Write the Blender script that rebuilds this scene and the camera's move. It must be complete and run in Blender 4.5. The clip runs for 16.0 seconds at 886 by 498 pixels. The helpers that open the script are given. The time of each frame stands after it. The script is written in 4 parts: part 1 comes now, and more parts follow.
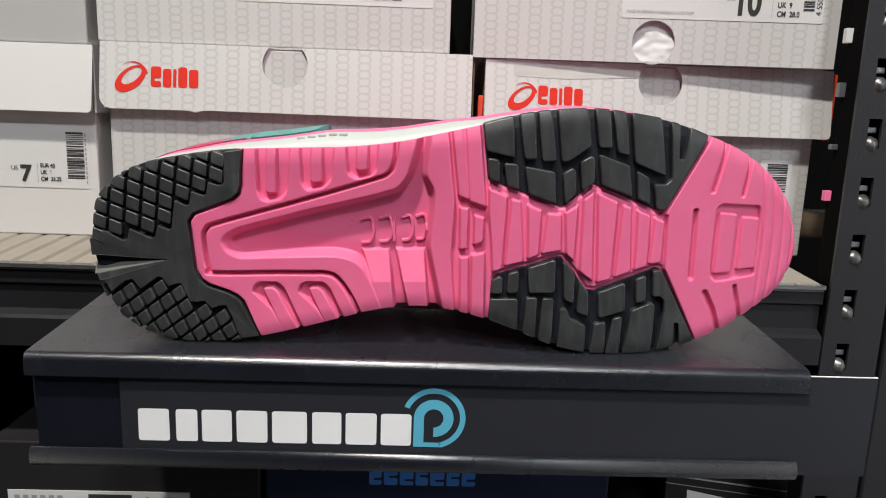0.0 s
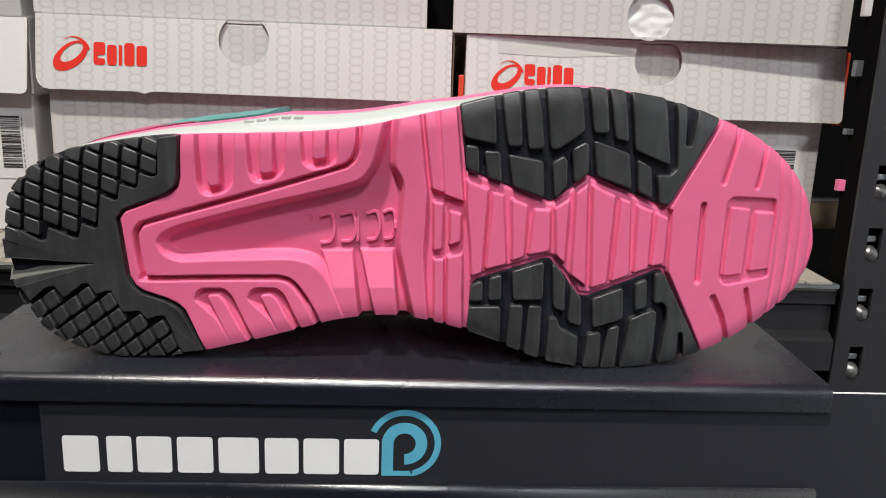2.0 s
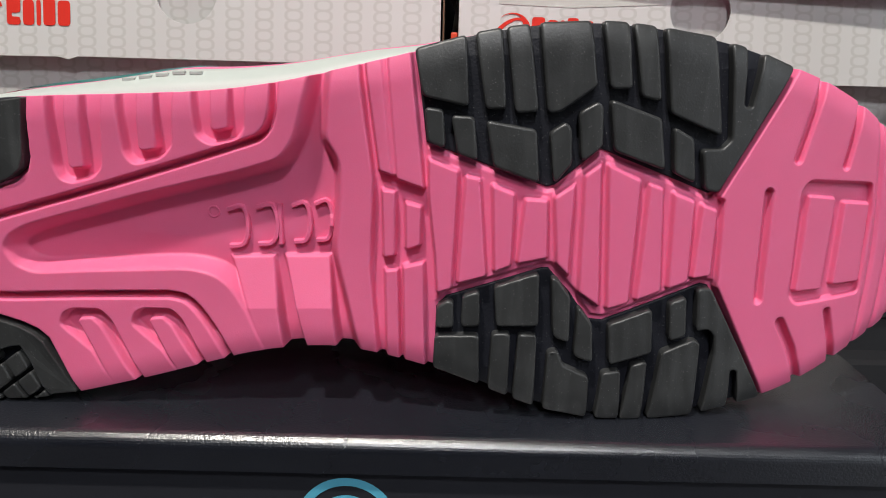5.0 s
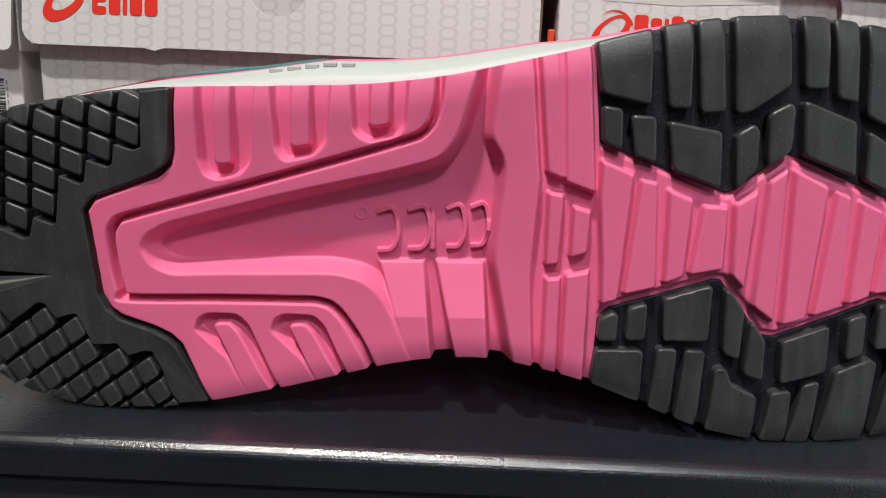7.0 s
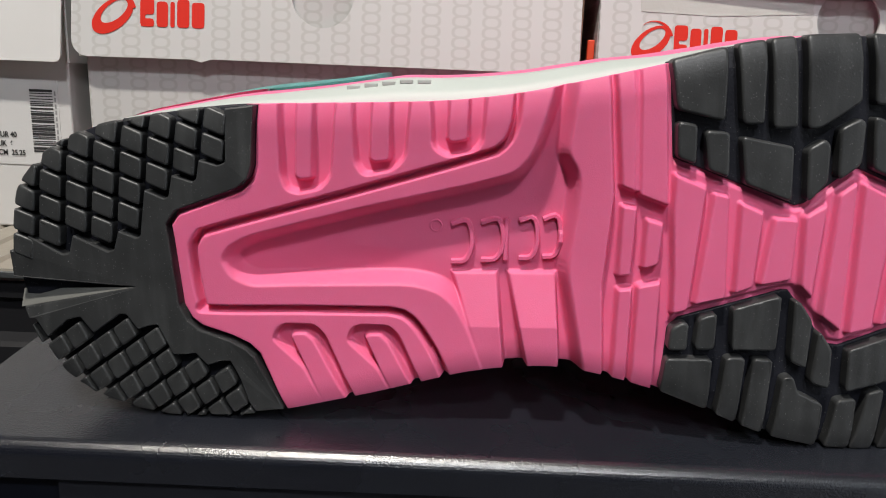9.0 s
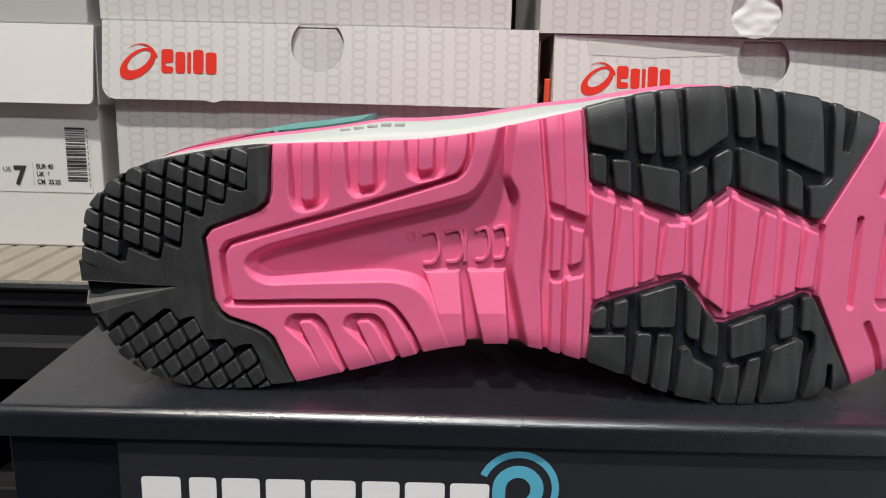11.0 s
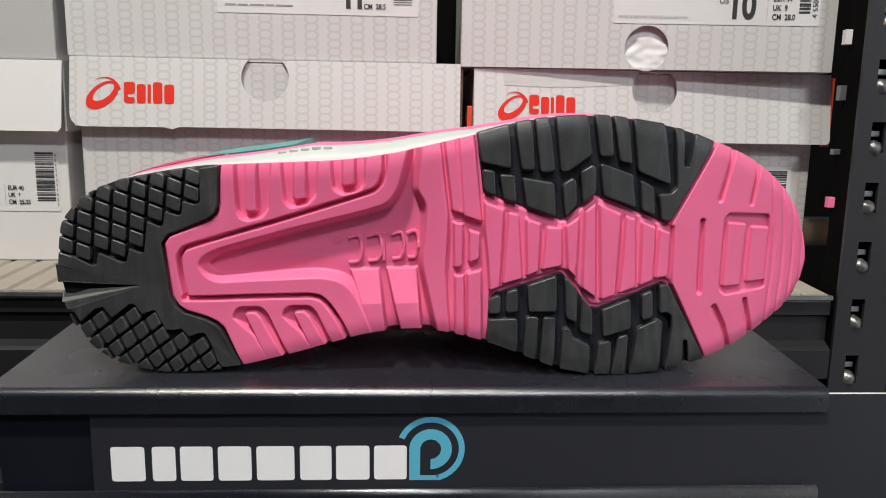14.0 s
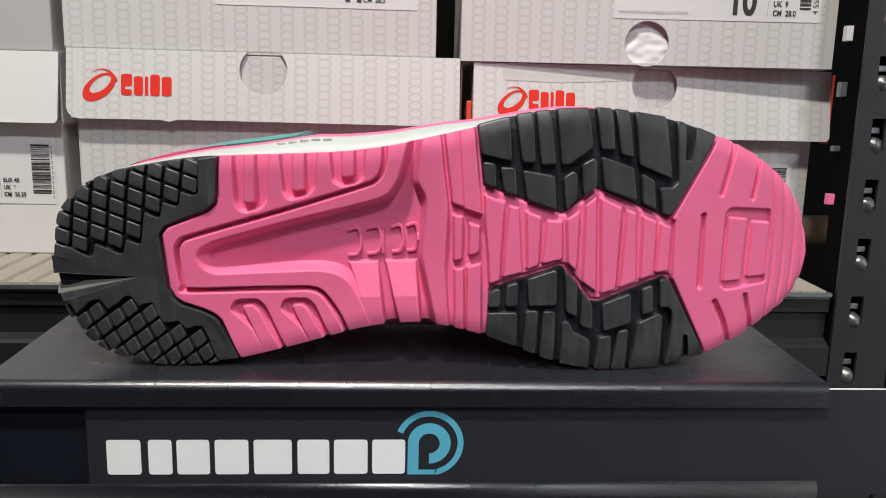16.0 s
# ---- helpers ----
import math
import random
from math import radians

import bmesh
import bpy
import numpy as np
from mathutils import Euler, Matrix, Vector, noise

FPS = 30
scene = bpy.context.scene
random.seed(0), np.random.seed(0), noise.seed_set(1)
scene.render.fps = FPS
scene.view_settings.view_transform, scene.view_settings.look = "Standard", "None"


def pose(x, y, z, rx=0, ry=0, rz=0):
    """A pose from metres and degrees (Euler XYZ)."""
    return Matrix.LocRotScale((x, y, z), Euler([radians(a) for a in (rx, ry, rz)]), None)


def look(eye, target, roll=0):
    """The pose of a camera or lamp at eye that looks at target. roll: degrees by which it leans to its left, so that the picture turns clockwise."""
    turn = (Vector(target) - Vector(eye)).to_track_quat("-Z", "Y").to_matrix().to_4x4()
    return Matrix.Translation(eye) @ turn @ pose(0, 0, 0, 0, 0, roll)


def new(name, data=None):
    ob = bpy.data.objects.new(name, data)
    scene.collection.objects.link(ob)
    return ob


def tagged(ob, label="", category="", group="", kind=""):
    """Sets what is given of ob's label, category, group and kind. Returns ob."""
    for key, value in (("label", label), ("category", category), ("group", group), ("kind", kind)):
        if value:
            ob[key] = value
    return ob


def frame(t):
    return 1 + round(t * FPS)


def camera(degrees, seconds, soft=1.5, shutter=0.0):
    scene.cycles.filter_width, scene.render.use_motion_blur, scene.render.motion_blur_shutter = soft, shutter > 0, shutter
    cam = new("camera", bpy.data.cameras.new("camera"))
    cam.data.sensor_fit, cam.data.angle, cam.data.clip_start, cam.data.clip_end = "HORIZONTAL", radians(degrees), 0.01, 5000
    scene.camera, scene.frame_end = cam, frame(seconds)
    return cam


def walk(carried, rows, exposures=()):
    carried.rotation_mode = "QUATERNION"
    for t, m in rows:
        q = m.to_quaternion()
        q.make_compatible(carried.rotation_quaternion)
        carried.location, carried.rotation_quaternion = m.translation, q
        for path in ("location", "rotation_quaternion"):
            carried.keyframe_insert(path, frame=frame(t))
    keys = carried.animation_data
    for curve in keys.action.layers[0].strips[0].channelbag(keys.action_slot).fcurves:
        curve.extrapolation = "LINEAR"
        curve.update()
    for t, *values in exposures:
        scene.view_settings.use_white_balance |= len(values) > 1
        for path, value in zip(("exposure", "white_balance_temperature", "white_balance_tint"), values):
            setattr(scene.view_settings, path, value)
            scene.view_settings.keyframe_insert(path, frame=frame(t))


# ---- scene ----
cam = camera(63.7, 16.0, 1.0)
METRES, EYE, TILT, LEAN, TURN = 0.333, 1.30, -10.8, -2.0, -1.4
ROWS = [
    (0.0, 0.0, 0.0, 0.0, 0.0, 0.0, -0.0),
    (0.5, 0.0037, 0.0246, -0.0009, -0.28, -0.24, -0.0),
    (1.0, 0.0017, 0.05, 0.0023, -0.6, -0.57, 0.04),
    (1.5, 0.0015, 0.0842, 0.0117, -0.84, -0.86, 0.09),
    (2.0, 0.0186, 0.1214, 0.0175, -0.97, -1.19, 0.17),
    (2.5, 0.0522, 0.1674, 0.0238, -0.89, -1.48, 0.26),
    (3.0, 0.0908, 0.231, 0.027, -0.6, -1.77, 0.35),
    (5.5, 0.0823, 0.3583, 0.0284, 1.96, -2.24, 0.06),
    (6.0, 0.0351, 0.3632, 0.0311, 2.12, -2.19, -0.25),
    (6.5, -0.0043, 0.373, 0.0317, 2.14, -2.17, -0.53),
    (7.0, -0.0359, 0.3837, 0.0308, 2.13, -2.19, -0.75),
    (7.5, -0.069, 0.3946, 0.0317, 2.14, -2.3, -0.83),
    (8.0, -0.0921, 0.4006, 0.0375, 2.18, -2.31, -0.82),
    (10.5, -0.0793, 0.2495, 0.0277, 2.14, -0.82, 0.11),
    (11.0, -0.0649, 0.2071, 0.0276, 1.7, -0.39, 0.34),
    (11.5, -0.0503, 0.169, 0.0248, 1.13, 0.09, 0.53),
    (12.0, -0.0416, 0.1226, 0.0181, 0.51, 0.57, 0.72),
    (12.5, -0.0234, 0.0895, 0.0076, -0.05, 0.9, 0.94),
    (13.0, -0.0154, 0.0611, -0.0008, -0.53, 1.14, 1.13),
    (13.5, -0.0103, 0.0535, 0.0008, -0.87, 1.23, 1.25),
    (14.0, -0.0089, 0.0573, 0.0037, -1.11, 1.21, 1.29),
    (14.5, -0.0145, 0.0679, -0.0005, -1.22, 1.11, 1.24),
    (15.0, -0.0187, 0.074, -0.0002, -1.33, 1.07, 1.13),
    (15.5, -0.0201, 0.0721, -0.0033, -1.38, 1.07, 1.04),
    (16.0, -0.0133, 0.0634, -0.0034, -1.43, 1.13, 0.99),
]
walk(cam, [(t, pose(0, 0, EYE, TILT, LEAN, TURN) @ pose(METRES * x, METRES * y, METRES * z, 90 + pitch, roll, yaw)) for t, x, y, z, yaw, pitch, roll in ROWS],
     exposures=[(0.0, 0.0), (3.0, -0.05), (5.5, -0.2), (8.0, -0.2), (10.5, -0.16), (12.0, -0.12), (13.5, -0.04), (16.0, -0.04)])

# ---- light ----
world = bpy.data.worlds.new("store_air")
world.use_nodes = True
world.node_tree.nodes["Background"].inputs[0].default_value = (1.0, 0.97, 0.93, 1)
world.node_tree.nodes["Background"].inputs[1].default_value = 0.025
scene.world = world


def area_lamp(name, eye, target, size, power, colour):
    data = bpy.data.lights.new(name, "AREA")
    data.shape, data.size, data.energy, data.color = "DISK", size, power, colour
    ob = new(name, data)
    ob.matrix_world = look(eye, target)
    return tagged(ob, "unseen ceiling spotlight of the shop, added for light", "lamp", kind="structure")


area_lamp("key_spotlight", (-0.30, -0.28, 2.75), (0.0, 0.33, 1.25), 0.09, 31.5, (1.0, 0.95, 0.87))
# added fill lamps, unseen: one softens shadows, one bounces off the east wall
area_lamp("side_fill", (0.08, -0.85, 2.45), (0.10, 0.35, 1.25), 0.16, 11.5, (0.96, 0.97, 1.0))
bounce_lamp = area_lamp("bounce_fill", (1.05, -0.95, 2.75), (1.70, -1.05, 1.40), 0.30, 22.0, (0.84, 0.92, 1.0))
bounce_lamp.data.spread = radians(100)
# an added, unseen narrow fill spotlight over the aisle, aimed at the lower shelf
low_spot = bpy.data.lights.new("low_fill_spot", "SPOT")
low_spot.energy, low_spot.color, low_spot.shadow_soft_size = 70.0, (0.97, 0.97, 1.0), 0.10
low_spot.spot_size, low_spot.spot_blend = radians(19), 0.9
low_fill = tagged(new("low_fill_spot", low_spot), "unseen ceiling spotlight of the shop, added for light", "lamp", kind="structure")
low_fill.matrix_world = look((0.3, -2.2, 2.8), (0.30, 0.29, 0.93))


# ---- materials ----
def material(name):
    m = bpy.data.materials.new(name)
    m.use_nodes = True
    return m, m.node_tree.nodes, m.node_tree.links, m.node_tree.nodes["Principled BSDF"]


def surface(name, colour, rough=0.5, metal=0.0, vary=0.06, scale=40.0, grain=900.0, bump=0.1, spec=0.5,
            specks=0.0, speck_colour=(0.6, 0.6, 0.6), sheen=0.0, ior=1.5, streak=0.0, speck_scale=1150):
    """A plain stuff: broad tint changes, fine grain in gloss and relief, a few dust specks."""
    m, nodes, links, bsdf = material(name)
    co = nodes.new("ShaderNodeTexCoord")
    broad = nodes.new("ShaderNodeTexNoise")
    broad.inputs["Scale"].default_value, broad.inputs["Detail"].default_value = scale, 4
    links.new(co.outputs["Object"], broad.inputs["Vector"])
    fine = nodes.new("ShaderNodeTexNoise")
    fine.inputs["Scale"].default_value, fine.inputs["Detail"].default_value = grain, 3
    links.new(co.outputs["Object"], fine.inputs["Vector"])
    mix = nodes.new("ShaderNodeMix")
    mix.data_type = "RGBA"
    mix.inputs["A"].default_value = (*[c * (1 - vary) for c in colour], 1)
    mix.inputs["B"].default_value = (*[min(1, c * (1 + vary)) for c in colour], 1)
    links.new(broad.outputs["Fac"], mix.inputs["Factor"])
    out = mix.outputs["Result"]
    if streak:
        stretch = nodes.new("ShaderNodeMapping")
        stretch.inputs["Scale"].default_value = (260, 260, 34)
        links.new(co.outputs["Object"], stretch.inputs["Vector"])
        bands = nodes.new("ShaderNodeTexNoise")
        bands.inputs["Scale"].default_value, bands.inputs["Detail"].default_value = 1.0, 3
        links.new(stretch.outputs["Vector"], bands.inputs["Vector"])
        worn = nodes.new("ShaderNodeMapRange")
        worn.inputs["From Min"].default_value, worn.inputs["From Max"].default_value = 0.50, 0.72
        worn.inputs["To Max"].default_value = streak
        links.new(bands.outputs["Fac"], worn.inputs["Value"])
        over = nodes.new("ShaderNodeMix")
        over.data_type = "RGBA"
        over.inputs["B"].default_value = (0.080, 0.083, 0.083, 1)
        links.new(worn.outputs["Result"], over.inputs["Factor"])
        links.new(out, over.inputs["A"])
        out = over.outputs["Result"]
    if specks:
        dust = nodes.new("ShaderNodeTexVoronoi")
        dust.inputs["Scale"].default_value = speck_scale
        links.new(co.outputs["Object"], dust.inputs["Vector"])
        ramp = nodes.new("ShaderNodeValToRGB")
        ramp.color_ramp.elements[0].position, ramp.color_ramp.elements[1].position = 0.08, 0.19
        ramp.color_ramp.elements[0].color, ramp.color_ramp.elements[1].color = (1, 1, 1, 1), (0, 0, 0, 1)
        links.new(dust.outputs["Distance"], ramp.inputs["Fac"])
        few = nodes.new("ShaderNodeMath")
        few.operation = "GREATER_THAN"
        few.inputs[1].default_value = 1 - specks
        pick = nodes.new("ShaderNodeSeparateColor")
        links.new(dust.outputs["Color"], pick.inputs[0])
        patches = nodes.new("ShaderNodeTexNoise")
        patches.inputs["Scale"].default_value, patches.inputs["Detail"].default_value = 75.0, 2
        links.new(co.outputs["Object"], patches.inputs["Vector"])
        spread = nodes.new("ShaderNodeMapRange")
        spread.inputs["From Min"].default_value, spread.inputs["From Max"].default_value = 0.45, 0.70
        spread.inputs["To Min"].default_value, spread.inputs["To Max"].default_value = 0.72, 1.0
        links.new(patches.outputs["Fac"], spread.inputs["Value"])
        thick = nodes.new("ShaderNodeMath")
        thick.operation = "MULTIPLY"
        links.new(pick.outputs[0], thick.inputs[0])
        links.new(spread.outputs["Result"], thick.inputs[1])
        links.new(thick.outputs[0], few.inputs[0])
        both = nodes.new("ShaderNodeMath")
        both.operation = "MULTIPLY"
        links.new(ramp.outputs["Color"], both.inputs[0])
        links.new(few.outputs[0], both.inputs[1])
        top = nodes.new("ShaderNodeMix")
        top.data_type = "RGBA"
        top.inputs["B"].default_value = (*speck_colour, 1)
        links.new(both.outputs[0], top.inputs["Factor"])
        links.new(out, top.inputs["A"])
        out = top.outputs["Result"]
    links.new(out, bsdf.inputs["Base Color"])
    gloss = nodes.new("ShaderNodeMapRange")
    gloss.inputs["To Min"].default_value, gloss.inputs["To Max"].default_value = max(0.02, rough - 0.08), min(1, rough + 0.08)
    links.new(broad.outputs["Fac"], gloss.inputs["Value"])
    links.new(gloss.outputs["Result"], bsdf.inputs["Roughness"])
    relief = nodes.new("ShaderNodeBump")
    relief.inputs["Strength"].default_value, relief.inputs["Distance"].default_value = bump, 0.0006
    links.new(fine.outputs["Fac"], relief.inputs["Height"])
    links.new(relief.outputs["Normal"], bsdf.inputs["Normal"])
    bsdf.inputs["Metallic"].default_value = metal
    bsdf.inputs["Specular IOR Level"].default_value = spec
    bsdf.inputs["IOR"].default_value = ior
    if sheen:
        bsdf.inputs["Sheen Weight"].default_value = sheen
    return m


def patterned_card(name, colour, ink, strength):
    """White box card printed with upright chains of small pale rings."""
    m, nodes, links, bsdf = material(name)

    def op(kind, a, b=None, c=None):
        n = nodes.new("ShaderNodeMath")
        n.operation = kind
        for k, v in enumerate((a, b, c)):
            if v is None:
                continue
            if isinstance(v, (int, float)):
                n.inputs[k].default_value = v
            else:
                links.new(v, n.inputs[k])
        return n.outputs[0]

    co = nodes.new("ShaderNodeTexCoord")
    xyz = nodes.new("ShaderNodeSeparateXYZ")
    links.new(co.outputs["Object"], xyz.inputs[0])
    across = op("SUBTRACT", op("FLOORED_MODULO", op("ADD", xyz.outputs["X"], 3.0), 0.0137), 0.00685)
    up = op("SUBTRACT", op("FLOORED_MODULO", op("ADD", xyz.outputs["Z"], 3.0), 0.0047), 0.00235)
    a = op("POWER", op("ABSOLUTE", op("DIVIDE", across, 0.0041)), 2.6)
    b = op("POWER", op("ABSOLUTE", op("DIVIDE", up, 0.00255)), 2.6)
    ring = op("ABSOLUTE", op("SUBTRACT", op("ADD", a, b), 0.80))
    line = nodes.new("ShaderNodeMapRange")
    line.inputs["From Min"].default_value, line.inputs["From Max"].default_value = 0.26, 0.52
    line.inputs["To Min"].default_value, line.inputs["To Max"].default_value = strength, 0.0
    links.new(ring, line.inputs["Value"])
    ink_amount = line.outputs["Result"]
    mix = nodes.new("ShaderNodeMix")
    mix.data_type = "RGBA"
    broad = nodes.new("ShaderNodeTexNoise")
    broad.inputs["Scale"].default_value = 14
    links.new(co.outputs["Object"], broad.inputs["Vector"])
    tint = nodes.new("ShaderNodeMix")
    tint.data_type = "RGBA"
    tint.inputs["A"].default_value = (*[c * 0.95 for c in colour], 1)
    tint.inputs["B"].default_value = (*colour, 1)
    links.new(broad.outputs["Fac"], tint.inputs["Factor"])
    links.new(tint.outputs["Result"], mix.inputs["A"])
    mix.inputs["B"].default_value = (*ink, 1)
    links.new(ink_amount, mix.inputs["Factor"])
    links.new(mix.outputs["Result"], bsdf.inputs["Base Color"])
    bsdf.inputs["Roughness"].default_value = 0.38
    fine = nodes.new("ShaderNodeTexNoise")
    fine.inputs["Scale"].default_value = 60
    links.new(co.outputs["Object"], fine.inputs["Vector"])
    relief = nodes.new("ShaderNodeBump")
    relief.inputs["Strength"].default_value, relief.inputs["Distance"].default_value = 0.10, 0.002
    links.new(fine.outputs["Fac"], relief.inputs["Height"])
    links.new(relief.outputs["Normal"], bsdf.inputs["Normal"])
    return m


PINK = surface("pink_foam", (0.80, 0.152, 0.305), 0.50, vary=0.05, scale=60, grain=2600, bump=0.10, spec=0.35, specks=0.006, speck_colour=(0.9, 0.4, 0.5))
foam_shader = PINK.node_tree.nodes["Principled BSDF"]
foam_shader.inputs["Subsurface Weight"].default_value = 0.22
foam_shader.inputs["Subsurface Radius"].default_value = (1.0, 0.35, 0.5)
foam_shader.inputs["Subsurface Scale"].default_value = 0.0016
RUBBER = surface("black_rubber", (0.036, 0.0372, 0.0382), 0.40, vary=0.40, scale=130, grain=1700, bump=0.10, spec=0.5, specks=0.42, speck_colour=(0.30, 0.30, 0.29), streak=0.38, speck_scale=1700)
# navy-black web between the lugs, with the grooves' shade put into its colour
SHADED_WEB = surface("shaded_rubber_web", (0.010, 0.011, 0.017), 0.55, vary=0.25, scale=150, grain=1500, bump=0.2, spec=0.35, specks=0.40, speck_colour=(0.28, 0.28, 0.27), speck_scale=1700)
MIDSOLE_WHITE = surface("pale_midsole_foam", (0.50, 0.54, 0.51), 0.5, vary=0.05, scale=80, grain=1500, bump=0.1)
LAVENDER = surface("lavender_foam", (0.36, 0.16, 0.42), 0.55, vary=0.06)
KNIT_PINK = surface("pink_mesh_fabric", (0.86, 0.16, 0.34), 0.8, vary=0.08, grain=1400, bump=0.5, sheen=0.2)
SUEDE_TEAL = surface("teal_suede", (0.24, 0.66, 0.62), 0.9, vary=0.10, scale=160, grain=1200, bump=0.5, sheen=0.3)
LINING = surface("dark_lining", (0.06, 0.05, 0.06), 0.9)
BLACK_STEEL = surface("black_powder_coat", (0.0045, 0.0060, 0.0115), 0.27, vary=0.15, scale=30, grain=1500, bump=0.22, spec=0.5, ior=2.0, sheen=0.11, specks=0.012, speck_colour=(0.2, 0.2, 0.2))
PANEL_BLACK = surface("black_satin_panel", (0.007, 0.0085, 0.0145), 0.32, vary=0.12, scale=30, grain=1700, bump=0.12, spec=0.6)
RACK_BLACK = surface("black_rack_paint", (0.020, 0.0195, 0.022), 0.36, vary=0.15, scale=25, grain=700, bump=0.2)
BEAM_BLACK = surface("black_beam_paint", (0.016, 0.016, 0.018), 0.34, vary=0.15, scale=25, grain=700, bump=0.1)
BOLT_STEEL = surface("smooth_dark_bolt", (0.19, 0.19, 0.185), 0.36, metal=0.8, vary=0.2, scale=300, grain=900, bump=0.3)
DULL_STEEL = surface("dull_grey_steel", (0.33, 0.35, 0.36), 0.40, metal=0.9, vary=0.15, scale=120, grain=900, bump=0.4)
DECK_GREY = surface("grey_ribbed_deck", (0.30, 0.27, 0.225), 0.55, vary=0.16, scale=60, grain=500, bump=0.3)
CARD_BLACK = surface("charcoal_printed_card", (0.0235, 0.0245, 0.0305), 0.34, vary=0.05, scale=20, grain=1200, bump=0.06)
CARD_EDGE = surface("white_card_core", (0.80, 0.80, 0.80), 0.6)
INK_WHITE = surface("white_vinyl", (0.85, 0.85, 0.85), 0.5, vary=0.02)
INK_BLUE = surface("sky_blue_vinyl", (0.10, 0.42, 0.58), 0.5, vary=0.02)
INK_RED = surface("red_print", (0.66, 0.026, 0.014), 0.65, vary=0.05, spec=0.25)
INK_BLACK = surface("black_print", (0.03, 0.03, 0.03), 0.6, vary=0.05)
INK_GREY = surface("grey_print", (0.30, 0.30, 0.30), 0.6, vary=0.05)
PATTERN_WHITE = patterned_card("white_patterned_card", (0.605, 0.597, 0.585), (0.455, 0.445, 0.42), 0.55)
PLAIN_WHITE = surface("white_coated_card", (0.66, 0.65, 0.635), 0.35, vary=0.03, scale=12, grain=60, bump=0.25)
GREY_CARD = surface("silver_grey_card", (0.44, 0.435, 0.43), 0.33, vary=0.03, scale=12, grain=60, bump=0.2)
LABEL_WHITE = surface("white_label_paper", (0.655, 0.65, 0.64), 0.55, vary=0.02)
HOLE_SHEET = surface("crinkled_white_sheet", (0.68, 0.68, 0.67), 0.7, vary=0.06, scale=90, grain=120, bump=0.9)
CLEAR_TAPE = surface("crinkled_clear_tape", (0.56, 0.56, 0.53), 0.10, vary=0.06, scale=60, grain=130, bump=0.9, spec=0.8)
RED_CARD = surface("orange_red_card", (0.70, 0.07, 0.025), 0.5, vary=0.06)
KRAFT = surface("brown_raw_card", (0.30, 0.20, 0.12), 0.8, vary=0.1)
NAVY_CARD = surface("navy_box_card", (0.010, 0.018, 0.050), 0.45, vary=0.08)
NAVY_INK = surface("royal_blue_print", (0.08, 0.30, 0.85), 0.45, vary=0.04)
BLACK_CARD = surface("black_box_card", (0.016, 0.015, 0.016), 0.5, vary=0.1)
FLOOR_GREY = surface("polished_concrete", (0.06, 0.058, 0.06), 0.35, vary=0.15, scale=2.5, grain=60, bump=0.1)
WALL_DARK = surface("dark_shop_paint", (0.10, 0.10, 0.105), 0.7, vary=0.06, scale=2, grain=120, bump=0.2)
WALL_PALE = surface("pale_shop_paint", (0.22, 0.215, 0.21), 0.7, vary=0.05, scale=2, grain=120, bump=0.2)
WALL_DIM = surface("navy_dim_wall", (0.055, 0.062, 0.090), 0.7, vary=0.06, scale=2, grain=120, bump=0.2)
WALL_BOUNCE = surface("white_bounce_wall", (0.72, 0.72, 0.72), 0.7, vary=0.04, scale=2, grain=120, bump=0.2)
# near-black without gloss: the unlit depth of the rack painted as colour
VOID_BLACK = surface("void_black", (0.003, 0.003, 0.003), 0.9, vary=0.1, spec=0.05)


# ---- building helpers ----
def part(name, bm, mat, parent=None, label="", smooth=False):
    mesh = bpy.data.meshes.new(name)
    bmesh.ops.recalc_face_normals(bm, faces=bm.faces)
    bm.to_mesh(mesh)
    bm.free()
    mesh.materials.append(mat)
    if smooth:
        mesh.shade_smooth()
    ob = new(name, mesh)
    ob.parent = parent
    return tagged(ob, label)


def thing(name, place, label, category, group="", kind=""):
    ob = new(name)
    ob.empty_display_size = 0.02
    ob.location = place
    return tagged(ob, label, category, group, kind)


def block(x0, x1, y0, y1, z0, z1, bevel=0.0, bm=None, segments=2):
    bm = bm or bmesh.new()
    made = bmesh.ops.create_cube(bm, size=1.0, matrix=Matrix.Translation(((x0 + x1) / 2, (y0 + y1) / 2, (z0 + z1) / 2)) @ Matrix.Diagonal((x1 - x0, y1 - y0, z1 - z0, 1)))
    if bevel:
        edges = {e for v in made["verts"] for e in v.link_edges}
        bmesh.ops.bevel(bm, geom=list(edges), offset=bevel, segments=segments, affect="EDGES", profile=0.5)
    return bm


def plate(outline, y0, y1, holes=(), bevel=0.0):
    """An upright sheet: an outline in x and z, with holes, from y0 (front) to y1."""
    bm = bmesh.new()
    edges = []
    for loop in (outline, *holes):
        vs = [bm.verts.new((x, y0, z)) for x, z in loop]
        edges += [bm.edges.new((vs[k], vs[(k + 1) % len(vs)])) for k in range(len(vs))]
    if holes:
        faces = [f for f in bmesh.ops.triangle_fill(bm, edges=edges, use_beauty=True)["geom"] if isinstance(f, bmesh.types.BMFace)]
    else:
        faces = [bm.faces.new(list(bm.verts))]
    got = bmesh.ops.extrude_face_region(bm, geom=faces)
    bmesh.ops.translate(bm, verts=[v for v in got["geom"] if isinstance(v, bmesh.types.BMVert)], vec=(0, y1 - y0, 0))
    return bm


